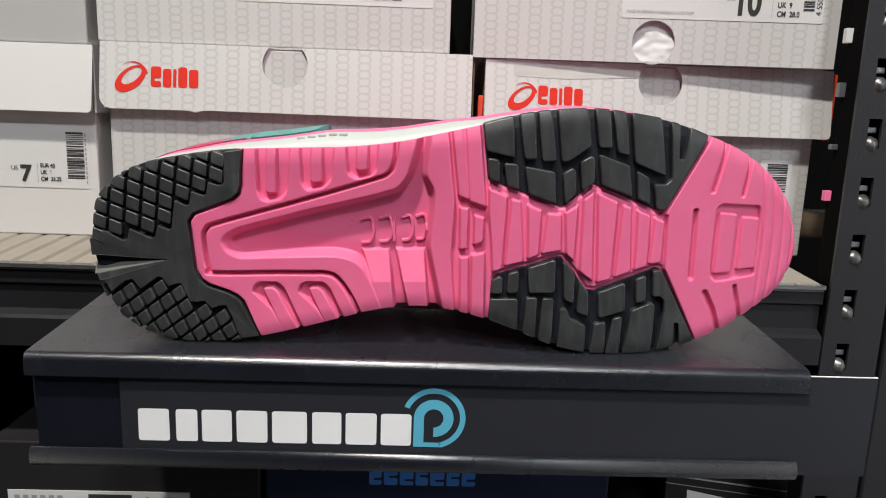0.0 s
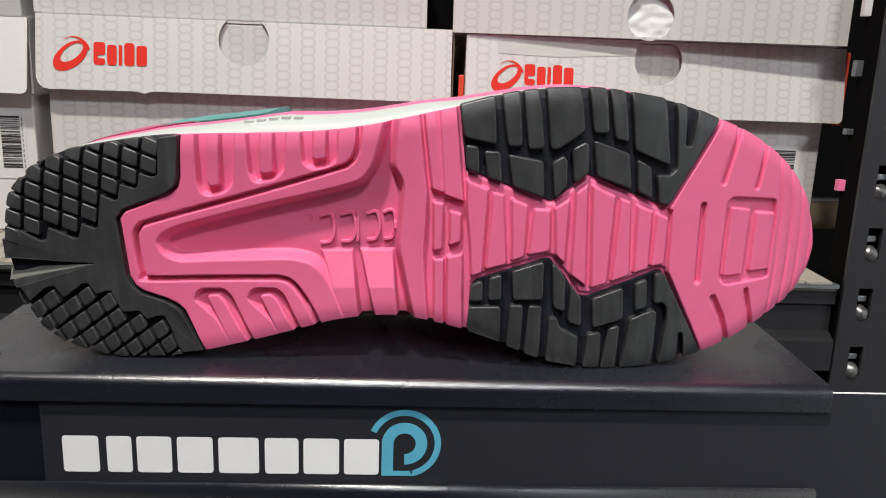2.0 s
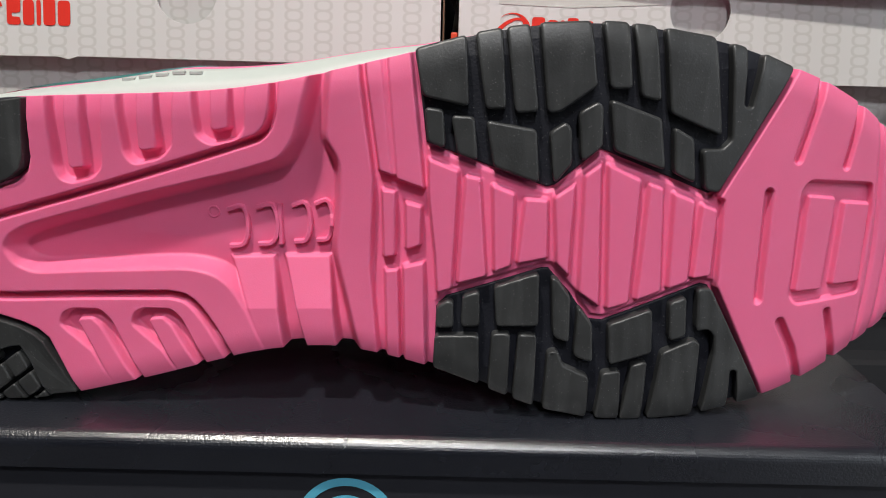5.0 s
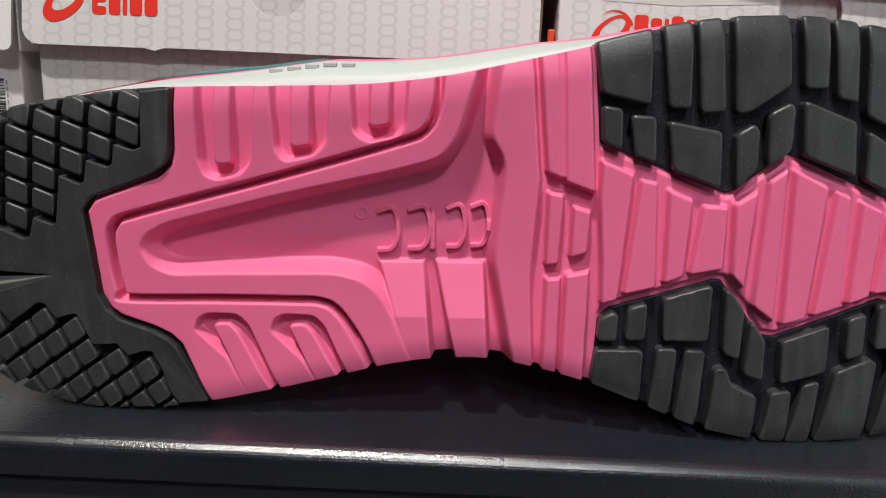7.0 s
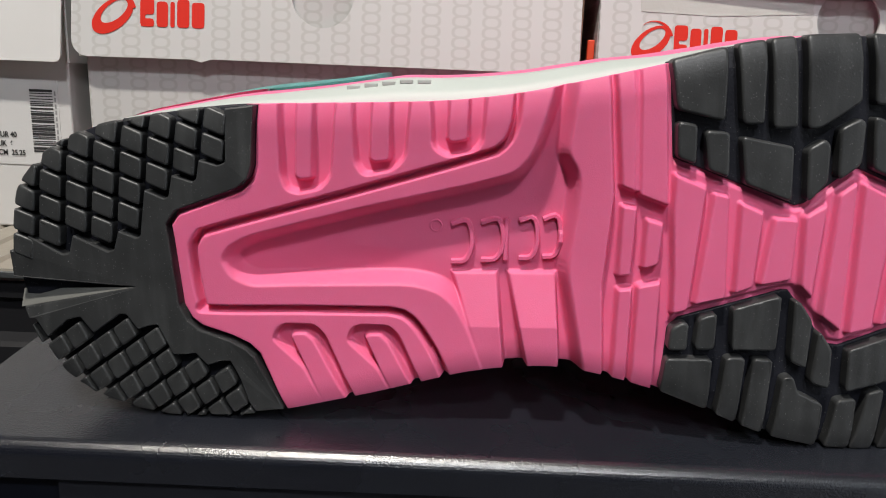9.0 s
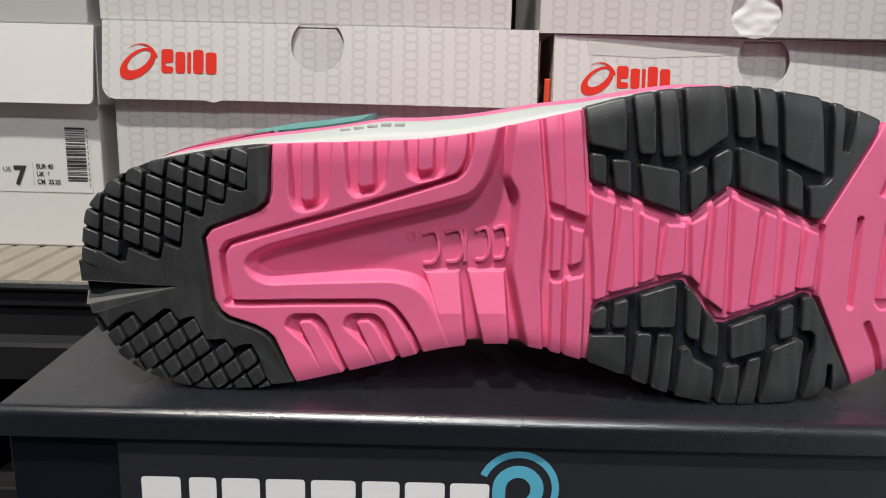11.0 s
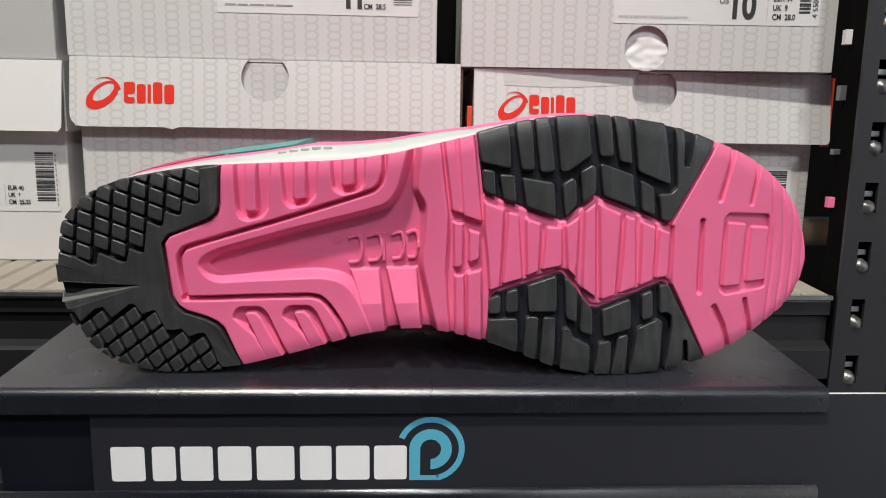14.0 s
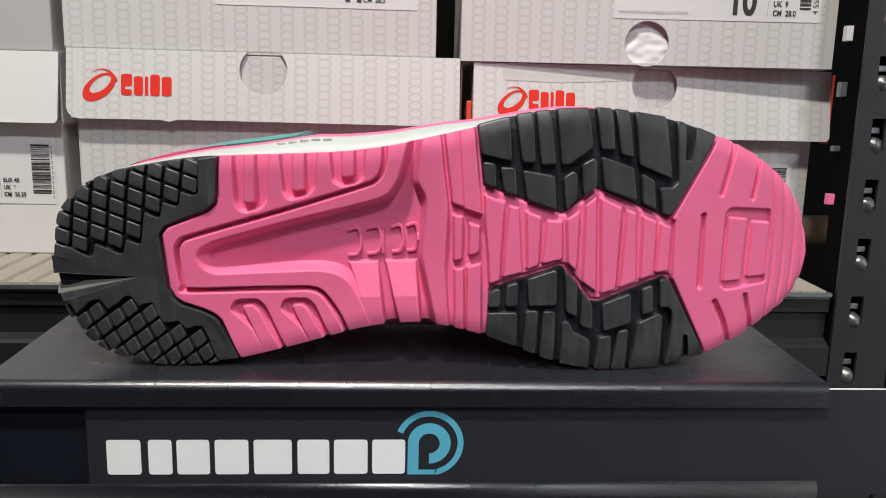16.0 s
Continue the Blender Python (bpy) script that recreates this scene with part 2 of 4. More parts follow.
def swept(profile, x0, x1):
    """A section in y and z, drawn along x."""
    bm = bmesh.new()
    a = [bm.verts.new((x0, y, z)) for y, z in profile]
    b = [bm.verts.new((x1, y, z)) for y, z in profile]
    n = len(profile)
    for k in range(n):
        bm.faces.new((a[k], a[(k + 1) % n], b[(k + 1) % n], b[k]))
    bm.faces.new(a)
    bm.faces.new(b[::-1])
    return bm


def arc(cx, cz, r, a0, a1, n=12, squash=1.0):
    return [(cx + r * math.cos(radians(a0 + (a1 - a0) * k / n)), cz + squash * r * math.sin(radians(a0 + (a1 - a0) * k / n))) for k in range(n + 1)]


def rounded(corners, r, n=3):
    """Corners cut back by r and rounded."""
    out = []
    for k, p in enumerate(corners):
        a, c = Vector(corners[k - 1]), Vector(corners[(k + 1) % len(corners)])
        p = Vector(p)
        q = min(r, (a - p).length * 0.42, (c - p).length * 0.42)
        s, e = p + (a - p).normalized() * q, p + (c - p).normalized() * q
        for j in range(n):
            w = j / (n - 1)
            out.append(tuple(s * (1 - w) ** 2 + p * 2 * w * (1 - w) + e * w ** 2))
    return out


def lettering(name, text, x, y, z, size, mat, parent, align="LEFT", stretch=1.0, turn=0, weight=0.0):
    """Printed characters on an upright face, their base line at z."""
    curve = bpy.data.curves.new(name, "FONT")
    curve.body, curve.size, curve.align_x, curve.extrude, curve.offset = text, size, align, 0.0, weight
    ob = bpy.data.objects.new(name, curve)
    scene.collection.objects.link(ob)
    bpy.context.view_layer.update()
    mesh = bpy.data.meshes.new_from_object(ob.evaluated_get(bpy.context.evaluated_depsgraph_get()))
    bpy.data.objects.remove(ob)
    mesh.transform(pose(x, y, z, 90) @ pose(0, 0, 0, 0, 0, turn) @ Matrix.Diagonal((stretch, 1, 1, 1)))
    mesh.materials.clear()
    mesh.materials.append(mat)
    made = new(name, mesh)
    made.parent = parent
    return made


def bars(rows, y, bm=None):
    """Thin printed bars (x0, x1, z0, z1) on an upright face."""
    bm = bm or bmesh.new()
    for x0, x1, z0, z1 in rows:
        bm.faces.new([bm.verts.new(c) for c in ((x0, y, z0), (x1, y, z0), (x1, y, z1), (x0, y, z1))])
    return bm


def barcode(x0, x1, z0, z1, y, parent, seed, upright=True):
    rng, rows = random.Random(seed), []
    at, end = (x0, x1) if upright else (z0, z1)
    while at < end - 0.0004:
        w = rng.choice((0.0004, 0.0004, 0.0008, 0.0012))
        rows.append((at, min(at + w, end), z0, z1) if upright else (x0, x1, at, min(at + w, end)))
        at += w + rng.choice((0.0004, 0.0005, 0.0009))
    return tagged(part("barcode", bars(rows, y), INK_BLACK, parent, "black printed barcode"), kind="stuff")


# ---- the shop round the rack ----
def structure(name, bm, mat, label, category):
    return tagged(part(name, bm, mat), label, category, kind="structure")


structure("floor", block(-3.1, 1.8, -4.1, 1.3, -0.10, 0.0), FLOOR_GREY, "grey polished concrete shop floor", "floor")
structure("ceiling", block(-3.1, 1.8, -4.1, 1.3, 3.0, 3.1), WALL_PALE, "pale painted shop ceiling", "ceiling")
structure("wall_north", block(-3.1, 1.8, 1.2, 1.3, 0, 3.0), WALL_DARK, "dark painted shop wall behind the rack", "wall")
# unseen walls, navy so that the sign and ledge reflect something dark
structure("wall_south", block(-3.1, 1.8, -4.1, -4.0, 0, 3.0), WALL_DIM, "unseen navy wall across the aisle, added to reflect dark", "wall")
structure("wall_west", block(-3.1, -3, -4, 1.2, 0, 3.0), WALL_DIM, "unseen navy side wall, added to reflect dark", "wall")
# unseen wall set close and white, a reflector for the right-hand side
structure("wall_east", block(1.70, 1.80, -4, 1.2, 0, 3.0), WALL_BOUNCE, "unseen white side wall, added to bounce light", "wall")

# ---- the rack ----
DECK, EDGE_Y = 1.2128, 0.402
rack = thing("shelving_rack", (0, 0, 0), "black steel shelving rack with slotted posts and grey ribbed decks", "shelf")
# added sheet that stands for the dark void behind the boxes
part("void_backing", block(-0.95, 0.95, 0.845, 0.855, 0.05, 2.2), VOID_BLACK, rack)


def ribbed_deck(z_back, z_front, y_front, y_back, x0, x1):
    """A deck with narrow ribs running from front to back, dipping to its front edge."""
    bm = bmesh.new()
    xs = []
    x = x0
    while x < x1:
        xs += [(x, 0.0), (x + 0.0112, 0.0), (x + 0.0126, -0.0016), (x + 0.0142, -0.0016)]
        x += 0.0156
    rows = []
    for y, z in ((y_front, z_front), (y_front + 0.060, z_back), (y_back, z_back)):
        rows.append([bm.verts.new((px, y, z + h)) for px, h in xs])
    low = [bm.verts.new((px, y_front, z_front - 0.005)) for px, h in xs]
    for a, b in ((rows[0], rows[1]), (rows[1], rows[2]), (low, rows[0])):
        for k in range(len(xs) - 1):
            bm.faces.new((a[k], a[k + 1], b[k + 1], b[k]))
    return bm


part("deck", ribbed_deck(DECK, 1.2092, EDGE_Y, 0.84, -0.90, 0.2375), DECK_GREY, rack, "grey ribbed deck panel")
part("deck_edge", swept([(EDGE_Y - 0.0022, 1.2082), (EDGE_Y - 0.0022, 1.2060), (EDGE_Y + 0.004, 1.2060), (EDGE_Y + 0.004, 1.2082)], -0.90, 0.2375), DULL_STEEL, rack, "worn bare steel deck edge")
beam = [(EDGE_Y + 0.001, 1.2058), (EDGE_Y + 0.001, 1.1966), (EDGE_Y + 0.0035, 1.1950), (EDGE_Y + 0.0035, 1.1808), (EDGE_Y - 0.0010, 1.1782),
        (EDGE_Y - 0.0030, 1.1765), (EDGE_Y - 0.0030, 1.1600), (EDGE_Y + 0.03, 1.1600), (EDGE_Y + 0.03, 1.2058)]
part("front_beam", swept(beam, -0.90, 0.2385), BEAM_BLACK, rack, "black stepped steel front beam")
part("lower_deck", block(-0.90, 0.2385, 0.41, 0.84, 0.952, 0.972, 0.002), RACK_BLACK, rack)
part("lower_beam", block(-0.90, 0.2385, 0.405, 0.425, 0.905, 0.968, 0.002), RACK_BLACK, rack)


def slotted_post(x0, x1, y, top):
    """An upright with a row of slots, folded sides and a bright hook showing in each slot."""
    holes, cx = [], (x0 + x1) / 2 - 0.0050
    z = 0.1208
    while z < top - 0.05:
        holes.append(rounded([(cx - 0.0036, z - 0.0165), (cx - 0.0030, z - 0.0070), (cx - 0.0026, z), (cx + 0.0040, z), (cx + 0.0040, z - 0.0070), (cx + 0.0030, z - 0.0165)], 0.0008, 2))
        z += 0.0329
    bm = block(x0, cx - 0.0036, y, y + 0.002, 0, top)
    block(cx + 0.0040, x1, y, y + 0.002, 0, top, bm=bm)
    edges = [0.0, *[z for loop in holes for z in (min(p[1] for p in loop), max(p[1] for p in loop))], top]
    for low, high in zip(edges[::2], edges[1::2]):
        block(cx - 0.0036, cx + 0.0040, y, y + 0.002, low, high, bm=bm)
    face = part("post", bm, RACK_BLACK, rack, "black slotted steel post")
    # post sides and a sheet behind the slots, shade put in as black
    part("post_side", block(x0, x0 + 0.002, y + 0.002, y + 0.0165, 0, top), VOID_BLACK, face)
    part("post_side", block(x1 - 0.002, x1, y + 0.002, y + 0.0165, 0, top), VOID_BLACK, face)
    part("slot_void", block(x0 + 0.003, x1 - 0.003, y + 0.012, y + 0.014, 0, top), VOID_BLACK, face)
    for k, loop in enumerate(holes):
        zc = min(p[1] for p in loop)
        if 1.0 < zc < 1.5:
            bm = bmesh.new()
            bmesh.ops.create_uvsphere(bm, u_segments=20, v_segments=12, radius=0.0045, matrix=Matrix.Translation((cx - 0.0002, y + 0.0026, zc + 0.0020)) @ Matrix.Diagonal((1.0, 0.95, 1.05, 1)))
            for v in bm.verts:
                v.co += noise.noise_vector(v.co * 320 + Vector((k, 0, 0))) * 0.0006
            part("bolt", bm, BOLT_STEEL, face, "rounded steel bolt head in a slot", True)
            part("hook", block(cx - 0.0034, cx + 0.0030, y + 0.0026, y + 0.0040, zc + 0.0085, zc + 0.0118, 0.0006), DULL_STEEL, face, "worn steel hook in a slot")


slotted_post(0.2403, 0.2745, EDGE_Y - 0.002, 2.2)
part("side_post", block(0.292, 0.330, EDGE_Y + 0.02, EDGE_Y + 0.07, 0, 2.2, 0.002), RACK_BLACK, rack, "black steel post of the next bay")
for k, (mat, tall) in enumerate(((KNIT_PINK, 0.0060), (DULL_STEEL, 0.0030), (DULL_STEEL, 0.0080), (LABEL_WHITE, 0.0080))):
    z = 1.2570 + 0.0300 * k
    part("price_tag", block(0.2364, 0.2402, 0.4124, 0.4160, z, z + tall, 0.0002), mat, rack, "small tag clipped in a side slot")
part("orange_tag", block(0.2330, 0.2370, 0.4120, 0.4130, 1.1530, 1.1585, 0.0003), RED_CARD, rack, "small orange tag under the beam")
part("cross_bar", block(0.300, 0.60, 0.70, 0.715, 1.209, 1.217, 0.002), RACK_BLACK, rack)


# ---- cartons ----
def circle(cx, cz, r, n=28):
    return [(cx + r * math.cos(2 * math.pi * k / n), cz + r * math.sin(2 * math.pi * k / n)) for k in range(n)]


def swirl_mark(x, z, size, y, parent, mat):
    """A plain slanted ring with a tail, and five plain blocks beside it."""
    bm = bmesh.new()
    n = 26
    turn = Matrix.Rotation(radians(38), 2)
    loops = []
    for rx, rz, ox in ((0.60, 0.34, 0.0), (0.40, 0.19, 0.09)):
        loop = []
        for k in range(n):
            a = 2 * math.pi * k / n
            p = turn @ Vector((rx * math.cos(a) + ox, rz * math.sin(a) + 0.05 * (ox > 0)))
            loop.append(bm.verts.new((x + size * (0.52 + p.x), y, z + size * (0.42 + p.y))))
        loops.append(loop)
    for k in range(n):
        bm.faces.new((loops[0][k], loops[0][(k + 1) % n], loops[1][(k + 1) % n], loops[1][k]))
    outer, inner = [], []
    for k in range(15):
        turn_by = radians(132 - 118 * k / 14)
        for loop, r in ((outer, 0.50), (inner, 0.50 - 0.012 - 0.105 * (k / 14) ** 1.5)):
            loop.append(bm.verts.new((x + size * (0.62 + r * math.cos(turn_by)), y - 0.0001, z + size * (0.50 + r * math.sin(turn_by)))))
    for k in range(14):
        bm.faces.new((outer[k], outer[k + 1], inner[k + 1], inner[k]))
    return part("swirl_mark", bm, mat, parent, "red slanted ring mark")


def letter_blocks(widths, x, z, height, gap, y, parent, mat, label, low=0.0, slits=True):
    """A name shown as a row of plain rounded blocks."""
    made = []
    for k, w in enumerate(widths):
        h = height * (1.0 - (low if k % 3 else 0.0))
        bm = bmesh.new()
        shape = [(x, z), (x + w, z), (x + w, z + h), (x, z + h)]
        if slits and w > height * 0.5:
            m = z + h * (0.36 + 0.22 * (k % 2))
            side = [(x + w, z), (x + w, m - h * 0.07), (x + w * 0.36, m - h * 0.07), (x + w * 0.36, m + h * 0.07), (x + w, m + h * 0.07), (x + w, z + h)]
            shape = [(x, z), *side, (x, z + h)]
        bm.faces.new([bm.verts.new((px, y, pz)) for px, pz in rounded(shape, height * 0.12)])
        made.append(part("name_block", bm, mat, parent, label))
        x += w + gap
    return made


def flared(ob, z0, z1, d):
    """Lean a lid's front out by d at its lower edge."""
    for v in ob.data.vertices:
        v.co.y -= d * (z1 - v.co.z) / (z1 - z0)
    return ob


def carton(x0, x1, z0, z1, y, lid_z, mat, label, group="stacked shoe boxes", notch=None, hole=None, lid_grow=0.003, depth=0.335, torn=False, flare=0.006):
    """A shoe box seen on its short end: a body and, where it shows, a lid over its top."""
    box = thing("shoe_box", ((x0 + x1) / 2, y, z0), label, "box", group)
    ox, oz = -(x0 + x1) / 2, -z0
    top = lid_z if lid_z else z1
    yb = (0.0016 if torn else 0.0030) if lid_z else 0.0
    body_top = z1 - z0 - (0.0013 if lid_z else 0)
    g = lid_grow if lid_z else 0.0
    bx0, bx1 = x0 + g + ox, x1 - g + ox
    if hole:
        hx, hz, hr = hole
        part("body_front", plate([(bx0, 0), (bx1, 0), (bx1, body_top), (bx0, body_top)], yb, yb + 0.0012, [circle(hx + ox, hz + oz, hr)]), mat, box)
        part("body", block(bx0, bx1, yb + 0.014, depth, 0, body_top, 0.0008), mat, box)
        part("body_side", block(bx0, bx0 + 0.0012, yb + 0.0012, yb + 0.014, 0, body_top), mat, box)
        part("body_side", block(bx1 - 0.0012, bx1, yb + 0.0012, yb + 0.014, 0, body_top), mat, box)
        part("body_base", block(bx0 + 0.0012, bx1 - 0.0012, yb + 0.0012, yb + 0.014, 0, 0.0012), mat, box)
        # a crinkled sheet stands in for the inner card flap behind the hole
        bm = bmesh.new()
        n = 26
        grid = [[bm.verts.new((hx + ox + (i / n - 0.5) * 0.036, yb + 0.0045 + 0.0014 * noise.noise(Vector((i * 0.20, j * 0.24, 3.0))) - 0.0025 * (1 - j / n), 0.0012 + j / n * 0.030)) for j in range(n + 1)] for i in range(n + 1)]
        for i in range(n):
            for j in range(n):
                bm.faces.new((grid[i][j], grid[i + 1][j], grid[i + 1][j + 1], grid[i][j + 1]))
        part("hole_sheet", bm, HOLE_SHEET, box, "crinkled white sheet standing for the inner card flap", True)
    else:
        part("body", block(bx0, bx1, yb, depth, 0, body_top, 0.0010), mat, box)
    if lid_z:
        a0, a1, b0, b1 = x0 + ox, x1 + ox, lid_z + oz, z1 + oz
        low_left = arc(a0 + 0.0075, b0 + 0.0075, 0.0075, 180, 270, 6)
        low_right = arc(a1 - 0.003, b0 + 0.003, 0.003, 270, 360, 4)
        shape = [(a0, b1), *low_left]
        if torn:
            shape += [(a0 + 0.055, b0 + 0.0002), (a0 + 0.060, b0 - 0.0010), (a0 + 0.064, b0 + 0.0005)]
        shape += [*low_right, (a1, b1)]
        if notch:
            hx, hz, hr = notch
            hx, hz = hx + ox, hz + oz
            reach = math.degrees(math.asin(min(1, (b1 - hz) / hr)))
            shape += arc(hx, hz, hr, reach, -180 - reach, 22)
        flared(part("lid_front", plate(shape, 0.0, 0.0012), mat, box), b0, b1, flare)
        part("lid_top", block(a0, a1, 0.0012, depth + 0.002, b1 - 0.0012, b1, 0.0), mat, box)
        part("lid_side", block(a0, a0 + 0.0012, 0.0012, depth + 0.002, b0, b1 - 0.0012), mat, box)
        part("lid_side", block(a1 - 0.0012, a1, 0.0012, depth + 0.002, b0, b1 - 0.0012), mat, box)
    return box, ox, oz


BY = 0.465
# logo carton with a half-open lid, beside the plain one
box_a, ox, oz = carton(-0.2036, 0.0290, DECK, 1.3367, BY, 1.2957, PATTERN_WHITE, "white patterned shoe box with red ring mark on its lid", notch=(-0.0888, 1.3262, 0.0142), torn=True)
marks = [swirl_mark(-0.1941 + ox, 1.3065 + oz, 0.0185, -0.0003, box_a, INK_RED)]
marks += letter_blocks((0.0064, 0.0052, 0.0020, 0.0056, 0.0058), -0.1718 + ox, 1.3098 + oz, 0.0125, 0.0011, -0.0003, box_a, INK_RED, "red printed block", 0.10)
for mark in marks:
    flared(mark, 1.2957 + oz, 1.3367 + oz, 0.006)
part("lid_flap", block(0.0300 + ox, 0.0308 + ox, 0.004, 0.32, 1.2960 + oz, 1.3350 + oz), KRAFT, box_a, "raw brown card edge of the lid")
# carton above it, in the same pattern
box_c, ox, oz = carton(-0.2057, 0.0143, 1.3369, 1.4550, BY + 0.002, None, PATTERN_WHITE, "white patterned shoe box with a white size label, on another")
part("label", plate(rounded([(-0.1165 + ox, 1.3640 + oz), (0.0030 + ox, 1.3640 + oz), (0.0030 + ox, 1.4050 + oz), (-0.1165 + ox, 1.4050 + oz)], 0.001), -0.0003, 0.0), LABEL_WHITE, box_c, "white size label")
for x0, x1 in ((-0.1120, -0.1055), (-0.1045, -0.0985), (-0.0972, -0.0890), (-0.0880, -0.0830), (-0.0820, -0.0720)):
    part("small_print", bars([(x0 + ox, x1 + ox, 1.3682 + oz, 1.3692 + oz)], -0.0005), INK_GREY, box_c)
for x in (-0.0432, -0.0364):
    lettering("size_number", "1", x + ox, -0.0006, 1.3684 + oz, 0.0215, INK_BLACK, box_c, stretch=0.78, weight=0.0007)
part("divider", bars([(-0.0313 + ox, -0.0311 + ox, 1.3672 + oz, 1.3890 + oz)], -0.0005), INK_GREY, box_c)
lettering("size_line", "CM  28.5", -0.0298 + ox, -0.0006, 1.3678 + oz, 0.0043, INK_BLACK, box_c, stretch=0.82, weight=0.0001)
barcode(-0.0120 + ox, -0.0008 + ox, 1.3705 + oz, 1.3950 + oz, -0.0005, box_c, 19, upright=False)
# logo carton with loose lid
box_b, ox, oz = carton(0.0375, 0.2622, DECK, 1.3350, BY + 0.001, 1.2917, PATTERN_WHITE, "white patterned shoe box with orange lid edge and red ring mark", notch=(0.1498, 1.3238, 0.0142), lid_grow=0.0065)
marks = [swirl_mark(0.0522 + ox, 1.3040 + oz, 0.0170, -0.0003, box_b, INK_RED)]
marks += letter_blocks((0.0062, 0.0050, 0.0020, 0.0054, 0.0056), 0.0715 + ox, 1.3075 + oz, 0.0118, 0.0011, -0.0003, box_b, INK_RED, "red printed block", 0.10)
marks.append(part("sealing_tape", plate([(0.0560 + ox, 1.3248 + oz), (0.0900 + ox, 1.3238 + oz), (0.1330 + ox, 1.3262 + oz), (0.1340 + ox, 1.3330 + oz), (0.0550 + ox, 1.3335 + oz)], -0.00025, 0.0006), CLEAR_TAPE, box_b, "crinkled clear tape strip"))
for mark in marks:
    flared(mark, 1.2917 + oz, 1.3350 + oz, 0.006)
part("lid_flap", block(0.2624 + ox, 0.2650 + ox, -0.0006, 0.0060, 1.2905 + oz, 1.3330 + oz, 0.0006), RED_CARD, box_b, "orange-red torn card edge of the lid")
part("lid_flap", block(0.0340 + ox, 0.0372 + ox, 0.004, 0.0075, 1.2955 + oz, 1.3120 + oz, 0.0006), RED_CARD, box_b, "orange-red card edge of the lid")
part("label", plate([(0.2230 + ox, 1.2500 + oz), (0.2440 + ox, 1.2500 + oz), (0.2440 + ox, 1.2770 + oz), (0.2230 + ox, 1.2770 + oz)], 0.0026, 0.0030), LABEL_WHITE, box_b, "white barcode label")
barcode(0.2275 + ox, 0.2412 + ox, 1.2560 + oz, 1.2745 + oz, 0.0024, box_b, 5, upright=False)
# carton above it with a finger hole
box_d, ox, oz = carton(0.0290, 0.2545, 1.3354, 1.4540, BY - 0.006, None, PATTERN_WHITE, "white patterned shoe box with a round finger hole and size label", hole=(0.1413, 1.3478, 0.0134))
part("label", plate(rounded([(0.1202 + ox, 1.3622 + oz), (0.2438 + ox, 1.3622 + oz), (0.2438 + ox, 1.4080 + oz), (0.1202 + ox, 1.4080 + oz)], 0.001), -0.0003, 0.0), LABEL_WHITE, box_d, "white size label with black print")
lettering("size_number", "10", 0.1884 + ox, -0.0006, 1.3664 + oz, 0.0215, INK_BLACK, box_d, stretch=0.78, weight=0.0007)
lettering("size_prefix", "US", 0.1830 + ox, -0.0006, 1.3745 + oz, 0.0050, INK_BLACK, box_d)
for k, text in enumerate(("CM  28.0", "UK  9", "EUR 44")):
    lettering("size_line", text, 0.2157 + ox - 0.0005, -0.0006, 1.3657 + 0.0053 * k + oz, 0.0045, INK_BLACK, box_d, stretch=0.82, weight=0.0001)
part("divider", bars([(0.2121 + ox, 0.2123 + ox, 1.3650 + oz, 1.3860 + oz)], -0.0005), INK_GREY, box_d)
lettering("origin_line", "MADE IN VIETNAM / FABRIQUE AU VIETNAM", 0.1230 + ox, -0.0006, 1.3652 + oz, 0.0026, INK_GREY, box_d, stretch=0.80)
barcode(0.2312 + ox, 0.2379 + ox, 1.3695 + oz, 1.3960 + oz, -0.0005, box_d, 11, upright=False)
lettering("code_digits", "4 550", 0.2423 + ox, -0.0006, 1.3670 + oz, 0.0046, INK_BLACK, box_d, turn=90)
box_d.rotation_euler = (0, 0, radians(-3.0))
# plain carton with a size label
box_e, ox, oz = carton(-0.4400, -0.2078, DECK, 1.3340, BY - 0.001, 1.2925, PLAIN_WHITE, "plain white shoe box with black size label and lid", lid_grow=0.002, flare=0.007)
part("label", plate(rounded([(-0.3300 + ox, 1.2437 + oz), (-0.2155 + ox, 1.2437 + oz), (-0.2155 + ox, 1.2845 + oz), (-0.3300 + ox, 1.2845 + oz)], 0.001), 0.0026, 0.0030), LABEL_WHITE, box_e, "white size label with black print")
lettering("size_number", "7", -0.2590 + ox, 0.0022, 1.2478 + oz, 0.0145, INK_BLACK, box_e, stretch=0.95, weight=0.0005)
lettering("size_prefix", "US", -0.2648 + ox, 0.0022, 1.2548 + oz, 0.0038, INK_BLACK, box_e)
for k, text in enumerate(("CM  25.25", "UK  6", "EUR 40")):
    lettering("size_line", text, -0.2462 + ox, 0.0022, 1.2482 + 0.0043 * k + oz, 0.0036, INK_BLACK, box_e, stretch=0.85, weight=0.0001)
part("divider", bars([(-0.2482 + ox, -0.2480 + ox, 1.2470 + oz, 1.2600 + oz)], 0.0024), INK_GREY, box_e)
barcode(-0.2290 + ox, -0.2180 + ox, 1.2500 + oz, 1.2805 + oz, 0.0024, box_e, 7, upright=False)
tagged(part("barcode_digits", bars([(-0.2172 + ox, -0.2164 + ox, 1.2470 + 0.003 * k + oz, 1.2490 + 0.003 * k + oz) for k in range(11)], 0.0024), INK_GREY, box_e), kind="stuff")
# silver carton on the plain one
carton(-0.4450, -0.2118, 1.3344, 1.4600, BY + 0.001, None, GREY_CARD, "silver grey shoe box on the plain white one")
